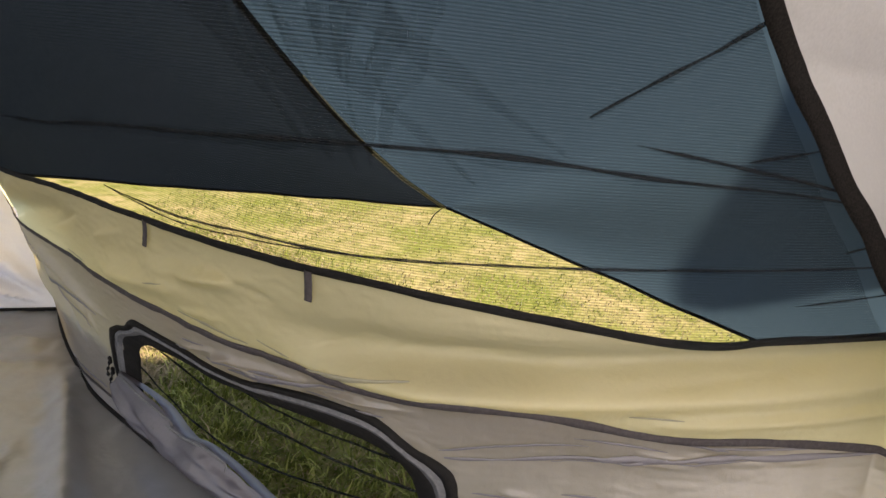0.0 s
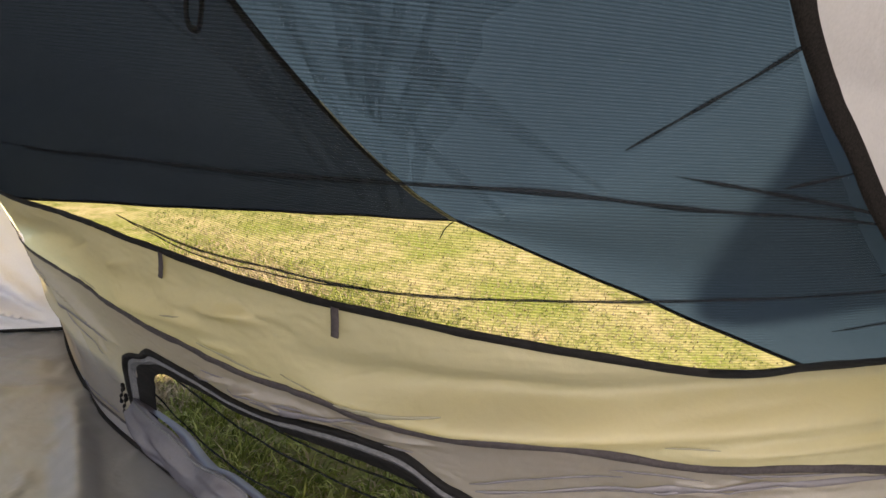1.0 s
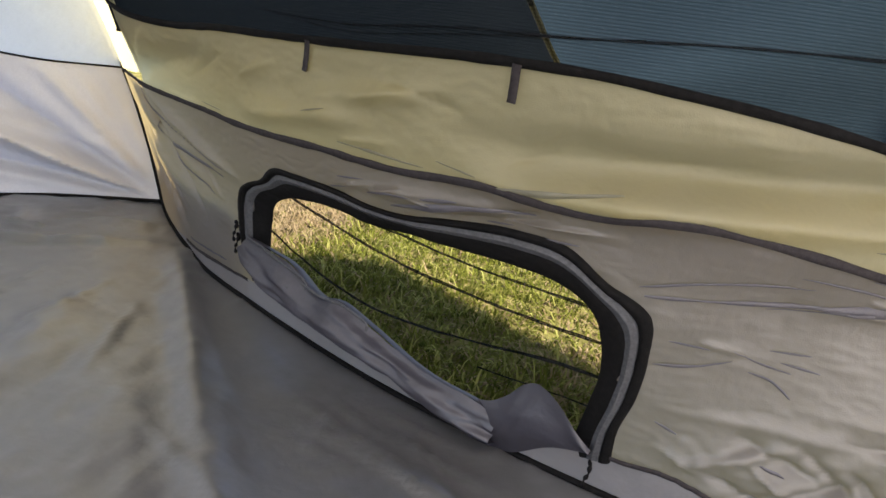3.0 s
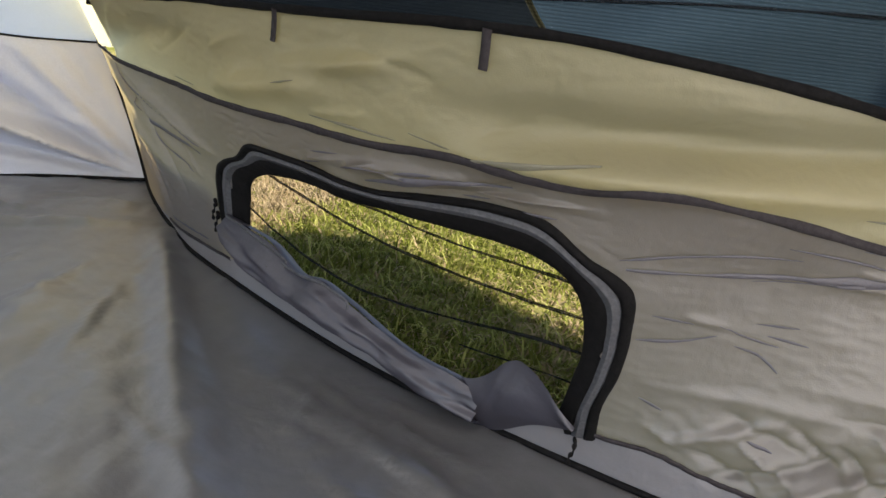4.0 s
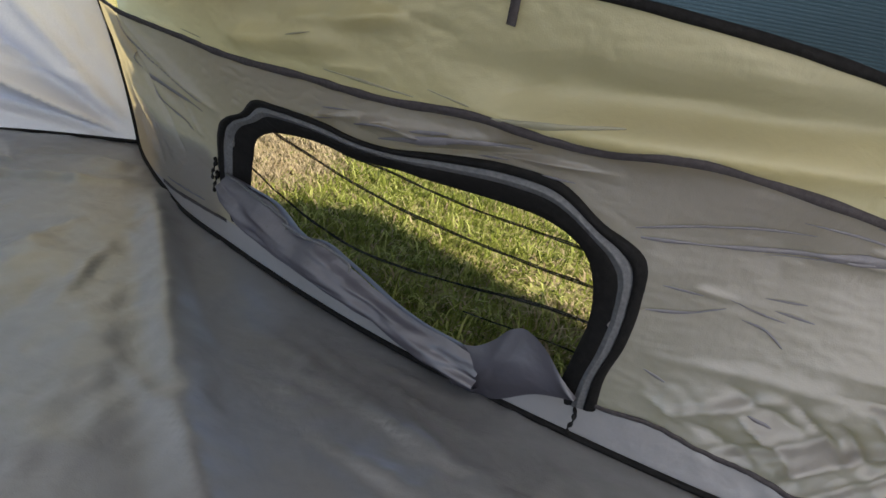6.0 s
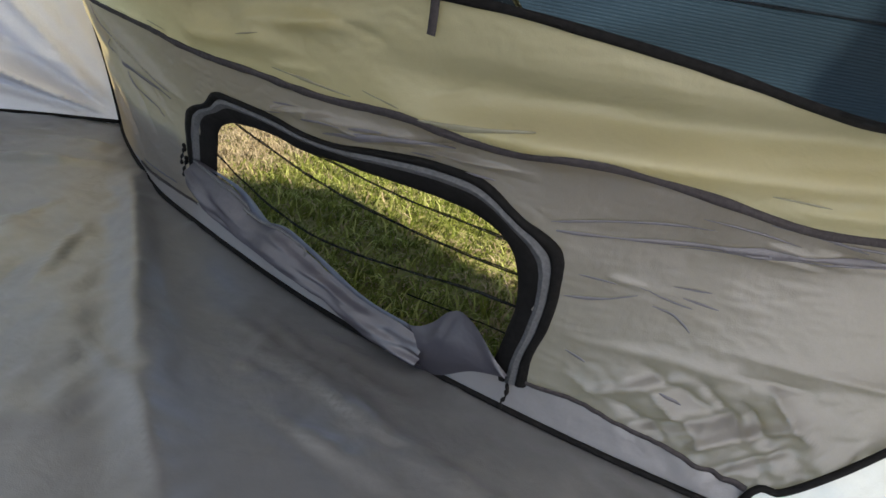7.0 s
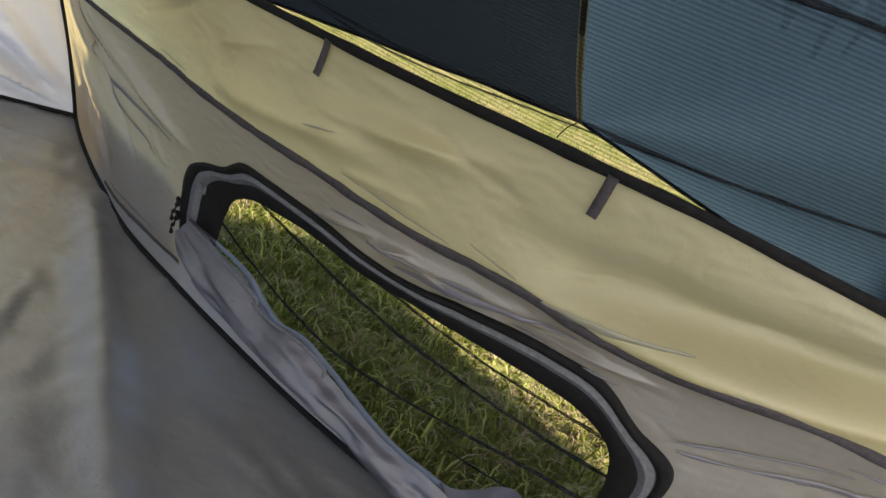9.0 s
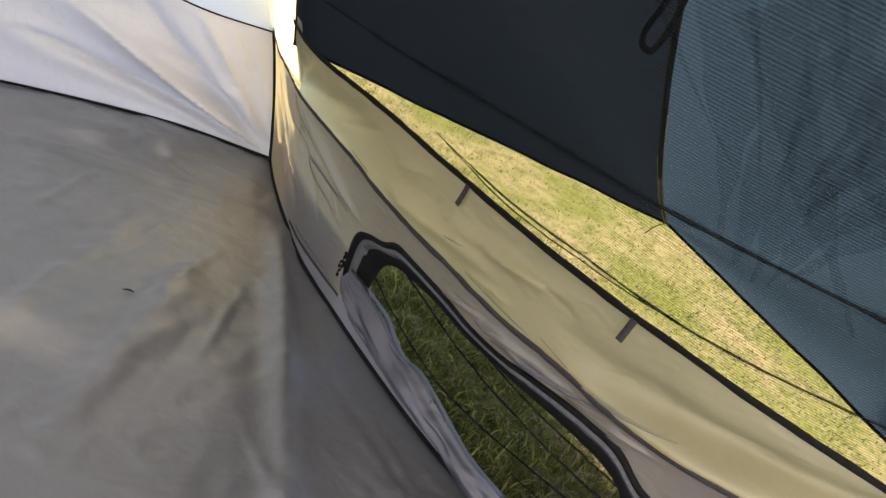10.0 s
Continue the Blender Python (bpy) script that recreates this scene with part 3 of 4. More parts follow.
wall_panel("lower_panel", low_edge, MID, -0.70, 2.75, 0.0055, 96, GREIGE, wall_front, "greige lower cloth", (0.591, 1.615))
wall_panel("upper_band", MID, SILL, 0.02, 2.75, 0.007, 44, KHAKI, wall_front, "backlit khaki band of cloth")
wall_panel("floor_strip", FOOT, LOW, -0.52, 2.05, 0.01, 8, STRIP, wall_front, "pale strip along the floor")
# unseen sheet added outside to block light through the foot of the lower cloth
for a, e in ((-0.50, 0.50),):
    ss = np.linspace(a, e, 60)[None]
    hh = np.linspace(0.0, 1, 12)[:, None] * (0.27 + 0.05 * fnoise(ss, ss, 3.0, 5.0))
    sheet("foot_light_block", at_wall(ss + 0 * hh, hh, 0.045 + wrinkle(ss + 0 * hh, hh)), PALE, wall_front, "unseen pale sheet outside that blocks light")
ss = np.linspace(-0.665, 2.75, 300)
ribbon_on_wall("seam_tape", np.stack([ss, MID(ss)], -1), 0.015, DARK, wall_front, "dark bound seam", waver=0.25)
ss = np.linspace(0.02, 2.75, 260)
ribbon_on_wall("sill_tape", np.stack([ss, SILL(ss)], -1), 0.016, BLACK, wall_front, "black bound window edge", waver=0.2)
ss = np.linspace(-0.50, 2.1, 260)
tube("floor_piping", at_wall(ss, np.full_like(ss, 0.008), -0.004), 0.007, BLACK, wall_front, "black piping along the floor", sides=8)
for a, b in ((0.02, 0.52), (1.615, 2.045)):
    ss = np.linspace(a, b, 70)
    ribbon_on_wall("low_seam", np.stack([ss, LOW(ss)], -1), 0.010, DARK, wall_front, "narrow dark seam", waver=0.3)



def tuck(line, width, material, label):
    """A pinched pleat: doubled cloth lying against the wall, darkened for crease shade, tapering out at both ends."""
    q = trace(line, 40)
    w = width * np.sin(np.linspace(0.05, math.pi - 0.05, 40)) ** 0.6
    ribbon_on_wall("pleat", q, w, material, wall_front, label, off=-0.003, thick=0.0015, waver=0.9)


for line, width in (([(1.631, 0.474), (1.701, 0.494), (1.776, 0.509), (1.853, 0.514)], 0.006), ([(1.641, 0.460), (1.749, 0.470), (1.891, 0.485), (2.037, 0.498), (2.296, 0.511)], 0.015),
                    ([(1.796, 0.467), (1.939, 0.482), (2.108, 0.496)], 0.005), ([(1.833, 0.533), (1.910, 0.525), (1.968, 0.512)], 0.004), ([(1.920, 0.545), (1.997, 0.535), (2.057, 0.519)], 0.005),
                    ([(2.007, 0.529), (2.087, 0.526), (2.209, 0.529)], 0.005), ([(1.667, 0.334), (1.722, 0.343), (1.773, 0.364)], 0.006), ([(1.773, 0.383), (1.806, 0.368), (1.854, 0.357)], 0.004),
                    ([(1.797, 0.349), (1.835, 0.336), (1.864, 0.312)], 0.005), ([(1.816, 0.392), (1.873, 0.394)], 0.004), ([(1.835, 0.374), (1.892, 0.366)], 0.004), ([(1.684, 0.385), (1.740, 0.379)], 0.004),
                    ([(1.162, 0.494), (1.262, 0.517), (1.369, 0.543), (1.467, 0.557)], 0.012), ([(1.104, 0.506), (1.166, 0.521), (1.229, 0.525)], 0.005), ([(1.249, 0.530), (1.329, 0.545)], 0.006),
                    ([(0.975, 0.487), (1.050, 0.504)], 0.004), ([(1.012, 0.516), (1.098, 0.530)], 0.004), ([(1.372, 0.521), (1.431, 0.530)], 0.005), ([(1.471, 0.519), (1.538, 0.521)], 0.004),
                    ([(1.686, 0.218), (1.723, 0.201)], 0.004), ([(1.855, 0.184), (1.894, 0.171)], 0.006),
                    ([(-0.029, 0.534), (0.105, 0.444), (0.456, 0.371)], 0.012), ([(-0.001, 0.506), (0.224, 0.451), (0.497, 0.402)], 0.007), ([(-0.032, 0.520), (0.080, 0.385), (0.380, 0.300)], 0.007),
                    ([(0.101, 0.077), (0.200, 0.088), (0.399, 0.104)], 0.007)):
    tuck(line, 0.85 * width, SHADED_PLEAT, "pinched pleat in the cloth, coloured darker for its shade")
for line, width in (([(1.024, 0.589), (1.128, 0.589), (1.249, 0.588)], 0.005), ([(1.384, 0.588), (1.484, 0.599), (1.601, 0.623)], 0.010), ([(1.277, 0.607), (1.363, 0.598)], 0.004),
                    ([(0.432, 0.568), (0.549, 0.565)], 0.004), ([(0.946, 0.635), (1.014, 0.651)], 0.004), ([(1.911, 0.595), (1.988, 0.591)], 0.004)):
    tuck(line, 1.0 * width, SHADED_KHAKI_PLEAT, "pinched pleat in the khaki cloth, coloured darker for its shade")

# toggle straps under the sill
for s, tilt in ((0.936, -0.008), (1.423, -0.006)):
    top = float(SILL(s))
    strap = np.stack([np.linspace(s, s + tilt, 8), np.linspace(top - 0.002, top - 0.060, 8)], -1)
    ribbon_on_wall("toggle_strap", strap, 0.014, DARK, wall_front, "short dark webbing strap", off=-0.007)

# ---- floor vent ----
vent = tagged(empty("window_1", tuple(at_wall(1.1, 0.07))), "low tent vent with a black zipped border, unzipped", "vent window", "", "structure")


def vent_border():
    n = 170
    o, i = trace(VENT_OUT, n), trace(VENT_IN, n)
    w = wrinkle(o[:, 0], o[:, 1])

    def row(k, off):
        e = o * (1 - k) + i * k
        return at_wall(e[:, 0], e[:, 1], w + off)

    def rings(name, spec, mat, label):
        sheet(name, np.array([row(k, f) for k, f in spec]), mat, vent, label)

    rings("border_piping", [(-0.08, 0.0), (-0.06, -0.008), (0.05, -0.011), (0.15, -0.008), (0.17, -0.002)], BLACK, "black outer binding")
    rings("zip_tape", [(0.16, -0.003), (0.19, -0.007), (0.27, -0.006), (0.29, -0.009), (0.33, -0.009), (0.35, -0.006), (0.44, -0.004), (0.46, -0.001)], ZIP, "grey zip tape")
    rings("inner_border", [(0.45, -0.002), (0.54, -0.004), (0.8, 0.004), (0.97, 0.006), (1.0, 0.010)], BLACK, "black cloth inner border")
    # fine mesh in the hole
    v = np.linspace(0, 1, 12)[:, None]
    half = n // 2
    a, b = i[:half], i[::-1][:half]
    g = a[None] * (1 - v[..., None]) + b[None] * v[..., None]
    sheet("vent_mesh", at_wall(g[..., 0], g[..., 1], 0.014 + 0.01 * np.sin(math.pi * v) * np.ones((1, half))), NET_FINE, vent, "thin black insect mesh")
    for line, wd in (([(0.772, 0.406), (1.012, 0.379), (1.213, 0.356), (1.407, 0.348), (1.537, 0.341)], 0.006),
                     ([(0.644, 0.282), (0.840, 0.243), (1.099, 0.220), (1.315, 0.241), (1.520, 0.269)], 0.006),
                     ([(1.036, 0.427), (1.153, 0.428), (1.326, 0.416), (1.563, 0.405)], 0.005),
                     ([(1.333, 0.183), (1.446, 0.189), (1.571, 0.193)], 0.003)):
        ribbon_on_wall("mesh_crease", trace(line + [(1.59, line[-1][1] - 0.003)], 60), wd, NET_FOLD, vent, "creased fold in the mesh", off=0.02, waver=0.6)


vent_border()


def zip_pull(s, h):
    ob = tagged(empty("zip_pull", tuple(at_wall(s, h, -0.014))), "black zip slider with a knotted cord pull", "zip pull", "zip pulls of the vent")
    base = at_wall(s, h, -0.016)
    out = -np.array(OUT)
    path = trace([base + out * 0.002, base + out * 0.006 + [0.002, 0, -0.014], base + out * 0.005 + [-0.004, 0, -0.030], base + out * 0.004 + [-0.002, 0, -0.046]], 24)
    r = 0.0032 + 0.0016 * np.sin(np.linspace(0, 16, 24))
    tube("cord", path, r, BLACK, ob, "", 7)
    sl = trace([base + [-0.004, 0, 0.012], base + [0, 0, 0.002], base + [0.002, 0, -0.010]], 8)
    tube("slider", sl, np.array([0.004, 0.006, 0.007, 0.006, 0.005, 0.006, 0.005, 0.003]), BLACK, ob, "", 8, 0.6)


zip_pull(1.596, 0.074)
zip_pull(0.528, 0.222)
zip_pull(0.531, 0.259)


def vent_flap():
    """The unzipped door of the vent, slumped along its foot in long folds."""
    ob = tagged(empty("window_flap", tuple(at_wall(1.0, 0.05, -0.02))), "slumped grey cloth vent flap, unzipped and rolled down", "flap")
    n, m = 170, 44
    s = np.linspace(0.575, 1.40, n)
    top = glide([(0.542, 0.239), (0.603, 0.243), (0.701, 0.239), (0.795, 0.234), (0.859, 0.209), (0.909, 0.199), (0.984, 0.210), (1.037, 0.190), (1.097, 0.168), (1.157, 0.150), (1.254, 0.129), (1.349, 0.112), (1.424, 0.085)])(s)
    low = glide([(0.551, 0.195), (0.593, 0.151), (0.663, 0.122), (0.796, 0.096), (0.984, 0.075), (1.141, 0.058), (1.311, 0.018), (1.421, 0.010)])(s)
    v = np.linspace(0, 1, m)[:, None]
    hh = low[None] * (1 - v) + top[None] * v
    sg = np.broadcast_to(s[None], hh.shape)
    drift = fnoise(sg, v + 0 * sg, 3.0, 8.0)
    span = (top - low)[None]
    off = -0.010 - span * 0.42 * np.sin(math.pi * np.clip(v * 1.02, 0, 1)) ** 0.8
    off = off + 0.010 * np.sin(2 * math.pi * (1.7 * v + 1.5 * sg + 0.8 * drift)) * np.sin(math.pi * v) + 0.0015 * np.sin(2 * math.pi * (6 * v - 3.1 * sg + drift)) * np.sin(math.pi * v)
    off = off + 0.005 * fnoise(sg, hh * 3, 16.0, 2.0)
    sheet("roll", at_wall(sg, np.maximum(hh, 0.007), off), FLAP, ob, "bunched grey cloth roll")
    # the cloth curls back over the top of the roll
    v2 = np.linspace(0, 1, 12)[:, None]
    sheet("roll_back", at_wall(sg[:12], top[None] + 0.010 * np.sin(math.pi * v2) - 0.035 * v2, -0.010 + 0.040 * v2 + 0.006 * np.sin(19 * sg[:12])), FLAP, ob, "turned-over cloth edge")
    for a, b, ph in ((0.60, 0.845, 0.3), (0.86, 1.05, 1.4)):
        q = np.linspace(a, b, 60)
        t = np.linspace(0, 1, 60)
        edge = np.interp(q, s, top) + 0.004 + 0.010 * np.sin(math.pi * t) * np.sin(5 * t + ph)
        p = at_wall(q, edge, -0.020 - 0.010 * np.sin(math.pi * t + ph))
        end = p[-1]
        hook = np.array([end + np.array([0.012, -0.004, -0.008]), end + np.array([0.010, -0.010, -0.028]), end + np.array([-0.012, -0.012, -0.036]), end + np.array([-0.035, -0.012, -0.024])])
        tube("zip_edge", trace(np.concatenate([p[::6], hook]), 90), 0.0032, ZIP, ob, "curled zip edge", 6)
    # the loose end that stands up beside the far zip
    u = np.linspace(0, 1, 50)[None]
    v = np.linspace(0, 1, 26)[:, None]
    ls = 1.325 + 0.270 * u + 0 * v
    ltop = glide([(1.340, 0.110), (1.379, 0.125), (1.413, 0.155), (1.441, 0.190), (1.469, 0.207), (1.502, 0.205), (1.536, 0.184), (1.566, 0.146), (1.598, 0.112)])(ls)
    lbot = glide([(1.333, -0.004), (1.421, 0.012), (1.518, 0.080), (1.597, 0.104)])(ls)
    lh = lbot * (1 - v) + ltop * v
    off = -0.014 + 0.030 * v * (1 - u) - 0.024 * np.sin(math.pi * v) * (1 - 0.5 * u) + 0.010 * np.sin(8 * u + 4 * v) * v + 0.003 * np.exp(-(((u - 0.28 - 0.25 * v) / 0.05) ** 2))
    sheet("loose_end", at_wall(ls, lh, off), FLAP, ob, "loose upright cloth corner")


vent_flap()

# ---- mesh window above the sill ----
window = tagged(empty("window_2", tuple(at_wall(1.4, 0.8))), "large mesh tent window with slack black netting", "mesh window", "", "structure")
HEM = [(0.024, 0.792), (0.050, 0.827), (0.085, 0.870), (0.148, 0.941), (0.252, 1.034), (0.469, 1.164), (0.635, 1.362), (0.791, 1.509)]
STRAP = [(2.288, 0.727), (2.271, 0.753), (2.213, 0.837), (2.159, 0.932), (2.100, 1.015), (2.058, 1.088), (1.999, 1.188), (1.962, 1.279), (1.947, 1.330), (1.923, 1.420), (1.904, 1.501)]
hem_s = glide([(h, s) for s, h in HEM])
strap_s = glide([(h, s) for s, h in STRAP])


def mesh_sag(s, h):
    return 0.012 * fnoise(s, h, 3.0, 12.0) + fold(s, h, (0.6, 0.93), (2.19, 0.97), 0.02, -0.014) + fold(s, h, (1.81, 1.08), (2.0, 1.275), 0.02, -0.01)


def net_sheet():
    u = np.linspace(0, 1, 150)[None]
    v = np.linspace(0, 1, 70)[:, None]
    # left and right edges by height, foot on the sill
    top = 1.5
    h0 = 0.80 + v * (top - 0.80)
    s = hem_s(h0) * (1 - u) + strap_s(np.maximum(h0, 0.74)) * u
    base = SILL(s)
    h = base + (h0 - 0.80) / (top - 0.80) * (top - base)
    sheet("netting", at_wall(s, h, 0.004 + mesh_sag(s, h)), NET, window, "black insect netting")


net_sheet()


def held(line, count):
    """A fold in the netting, ending at the hook tape."""
    q = trace(line, count)
    q[:, 0] = np.minimum(q[:, 0], strap_s(np.maximum(q[:, 1], 0.74)) + 0.004)
    return q + np.linspace(0, 1e-4, count)[:, None] * [0.0, 1.0]


for line, wd in (([(0.254, 0.915), (0.571, 0.924), (0.920, 0.965), (1.247, 0.994), (1.552, 1.019), (1.739, 1.021), (1.900, 1.003), (2.067, 0.989), (2.172, 0.971)], 0.010),
                 ([(1.860, 1.054), (1.979, 1.029), (2.096, 1.002), (2.172, 0.978)], 0.007),
                 ([(0.776, 0.812), (1.044, 0.807), (1.321, 0.826), (1.530, 0.834), (1.689, 0.848), (1.872, 0.858), (2.096, 0.866), (2.223, 0.870)], 0.006),
                 ([(0.821, 0.809), (1.051, 0.796), (1.324, 0.817), (1.595, 0.842)], 0.003),
                 ([(1.809, 1.087), (1.899, 1.174), (1.997, 1.274)], 0.008),
                 ([(1.989, 1.038), (2.058, 1.058), (2.107, 1.076)], 0.006),
                 ([(2.143, 0.894), (2.190, 0.908), (2.213, 0.913)], 0.004),
                 ([(2.096, 0.800), (2.192, 0.814), (2.255, 0.821)], 0.003)):
    ribbon_on_wall("net_fold", held(line, 70), np.interp(np.linspace(0, 1, 70), [0, 0.15, 0.85, 1], [0.2, 1, 1, 0.4]) * wd * 0.7, NET_FOLD, window, "dark fold in the netting", off=-0.006, waver=0.8)
    ribbon_on_wall("net_fold", held(line, 70) + [0.0, -0.3 * wd], np.interp(np.linspace(0, 1, 70), [0, 0.3, 0.8, 1], [0.1, 1, 1, 0.3]) * wd * 2.0, NET_SOFT, window, "soft fold in the netting", off=-0.002, waver=0.9)
for line, wd in (([(1.493, 1.313), (1.508, 1.248), (1.519, 1.187), (1.522, 1.122)], 0.012), ([(1.634, 1.311), (1.613, 1.229), (1.594, 1.183), (1.570, 1.096)], 0.012),
                 ([(1.673, 1.310), (1.648, 1.250), (1.628, 1.201), (1.591, 1.111)], 0.009), ([(1.430, 1.303), (1.476, 1.203), (1.503, 1.133)], 0.008),
                 ([(1.566, 1.322), (1.565, 1.232), (1.553, 1.132)], 0.022), ([(1.605, 1.321), (1.589, 1.212), (1.566, 1.112)], 0.026), ([(1.315, 1.274), (1.408, 1.184), (1.500, 1.102)], 0.006)):
    ribbon_on_wall("net_fold", held(line, 50), np.interp(np.linspace(0, 1, 50), [0, 0.4, 1], [1, 0.8, 0.1]) * wd, NET_SOFT, window, "soft fold in the netting", off=-0.005, waver=0.8)
for k, (line, wd) in enumerate((([(1.374, 1.353), (1.447, 1.194), (1.486, 1.009)], 0.07), ([(1.470, 1.372), (1.505, 1.193), (1.517, 0.988)], 0.09), ([(1.547, 1.372), (1.554, 1.192), (1.549, 0.977)], 0.10),
                                ([(1.625, 1.370), (1.603, 1.191), (1.571, 0.988)], 0.09), ([(1.703, 1.359), (1.652, 1.190), (1.593, 1.009)], 0.08), ([(1.450, 1.313), (1.563, 1.152), (1.697, 0.978)], 0.06), ([(1.508, 1.352), (1.622, 1.191), (1.800, 1.027)], 0.05))):
    ribbon_on_wall("net_fold", held(line, 50), np.interp(np.linspace(0, 1, 50), [0, 0.4, 1], [1, 0.8, 0.05]) * wd, NET_SOFT, window, "soft fold in the netting", off=-0.008 - 0.003 * k, waver=0.9)
ribbon_on_wall("edge_tape", trace(STRAP, 120) + [0.012, 0.0], 0.029, VELCRO, window, "rough black hook tape", off=-0.006, thick=0.005, waver=0.18)

# cloth beside the window, up to the slope of the roof
SHOULDER = glide([(-0.7, 1.505), (1.0, 1.505), (1.8, 1.50), (2.2, 1.43), (2.45, 1.22), (2.6, 0.97), (2.76, 0.745)])
u = np.linspace(0, 1, 60)[None]
h = (0.725 + (1.5 - 0.725) * np.linspace(0, 1, 60))[:, None]
s = strap_s(h) * (1 - u) + 2.75 * u
h = np.minimum(h + 0 * s, SHOULDER(s))
sheet("side_panel", at_wall(s, h, wrinkle(s, h)), GREY_WALL, wall_front, "plain grey cloth beside the window")
POLE_S = glide([(0.0, -0.500), (0.25, -0.600), (0.52, -0.672), (0.8, -0.58), (1.5, -0.25)])
WHITE_EDGE = glide([(0.53, -0.67), (0.64, -0.635), (0.72, -0.54), (0.80, -0.36), (0.88, -0.10), (0.95, 0.10), (1.03, 0.22), (1.17, 0.35), (1.35, 0.5), (1.5, 0.65)])
hh = np.linspace(0.53, 1.5, 80)[:, None]
u = np.linspace(0, 1, 40)[None]
s = POLE_S(hh) * (1 - u) + WHITE_EDGE(hh) * u
sheet("white_gusset", at_wall(s, hh + 0 * s, wrinkle(s, hh + 0 * s)), WHITE, wall_front, "bright white cloth at the corner")
hh = np.linspace(0.53, 1.5, 110)[:, None]
right = np.where(hh < 0.80, np.interp(hh, [0.53, 0.58, 0.60, 0.80], [-0.60, 0.00, 0.06, 0.10]), hem_s(np.maximum(hh, 0.796)))
s = WHITE_EDGE(hh) * (1 - u) + np.maximum(right, WHITE_EDGE(hh) + 0.005) * u
h = np.maximum(hh + 0 * s, MID(s))
sheet("corner_band", at_wall(s, h, wrinkle(s, h)), KHAKI, wall_front, "khaki cloth running into the corner")
hq = np.linspace(0.81, 1.48, 150)
ruffle = 0.012 * np.abs(np.sin(hq * 70)) + 0.010 * fnoise(hq, hq, 30, 2.0)
u = np.linspace(0, 1, 6)[:, None]
s = WHITE_EDGE(hq)[None] + 0.03 - (0.035 + ruffle[None]) * u
sheet("gathered_hem", at_wall(s, hq[None] + 0 * u, -0.006 - 0.006 * np.sin(u * 3 + hq[None] * 90)), PALE, window, "gathered pale hem")


def hanging_loop():
    ob = tagged(empty("hanging_loop", tuple(at_plan(1.221, -0.411, 1.282))), "black webbing loop hanging inside the mesh window", "strap loop")
    c = np.array(at_plan(1.221, -0.411, 1.300))
    a = np.array(ALONG)
    z = np.array([0, 0, 1.0])
    path = trace([c + a * 0.016 + z * 0.09, c + a * 0.015, c + a * 0.015 - z * 0.085, c + a * 0.010 - z * 0.099, c - a * 0.012 - z * 0.096, c - a * 0.017 - z * 0.084, c - a * 0.012 - z * 0.03, c - a * 0.004 + z * 0.09], 60)
    tube("webbing", path, 0.006, BLACK, ob, "", 8, 0.35, tuple(OUT))


hanging_loop()

# ---- awning outside ----
awning = tagged(empty("awning", tuple(at_plan(0.9, 0.4, 0.9))), "dark blue window awning pulled out to a low point", "awning")
TIP = np.array([-0.223, 1.940, 0.674])
ROUNDED = 220


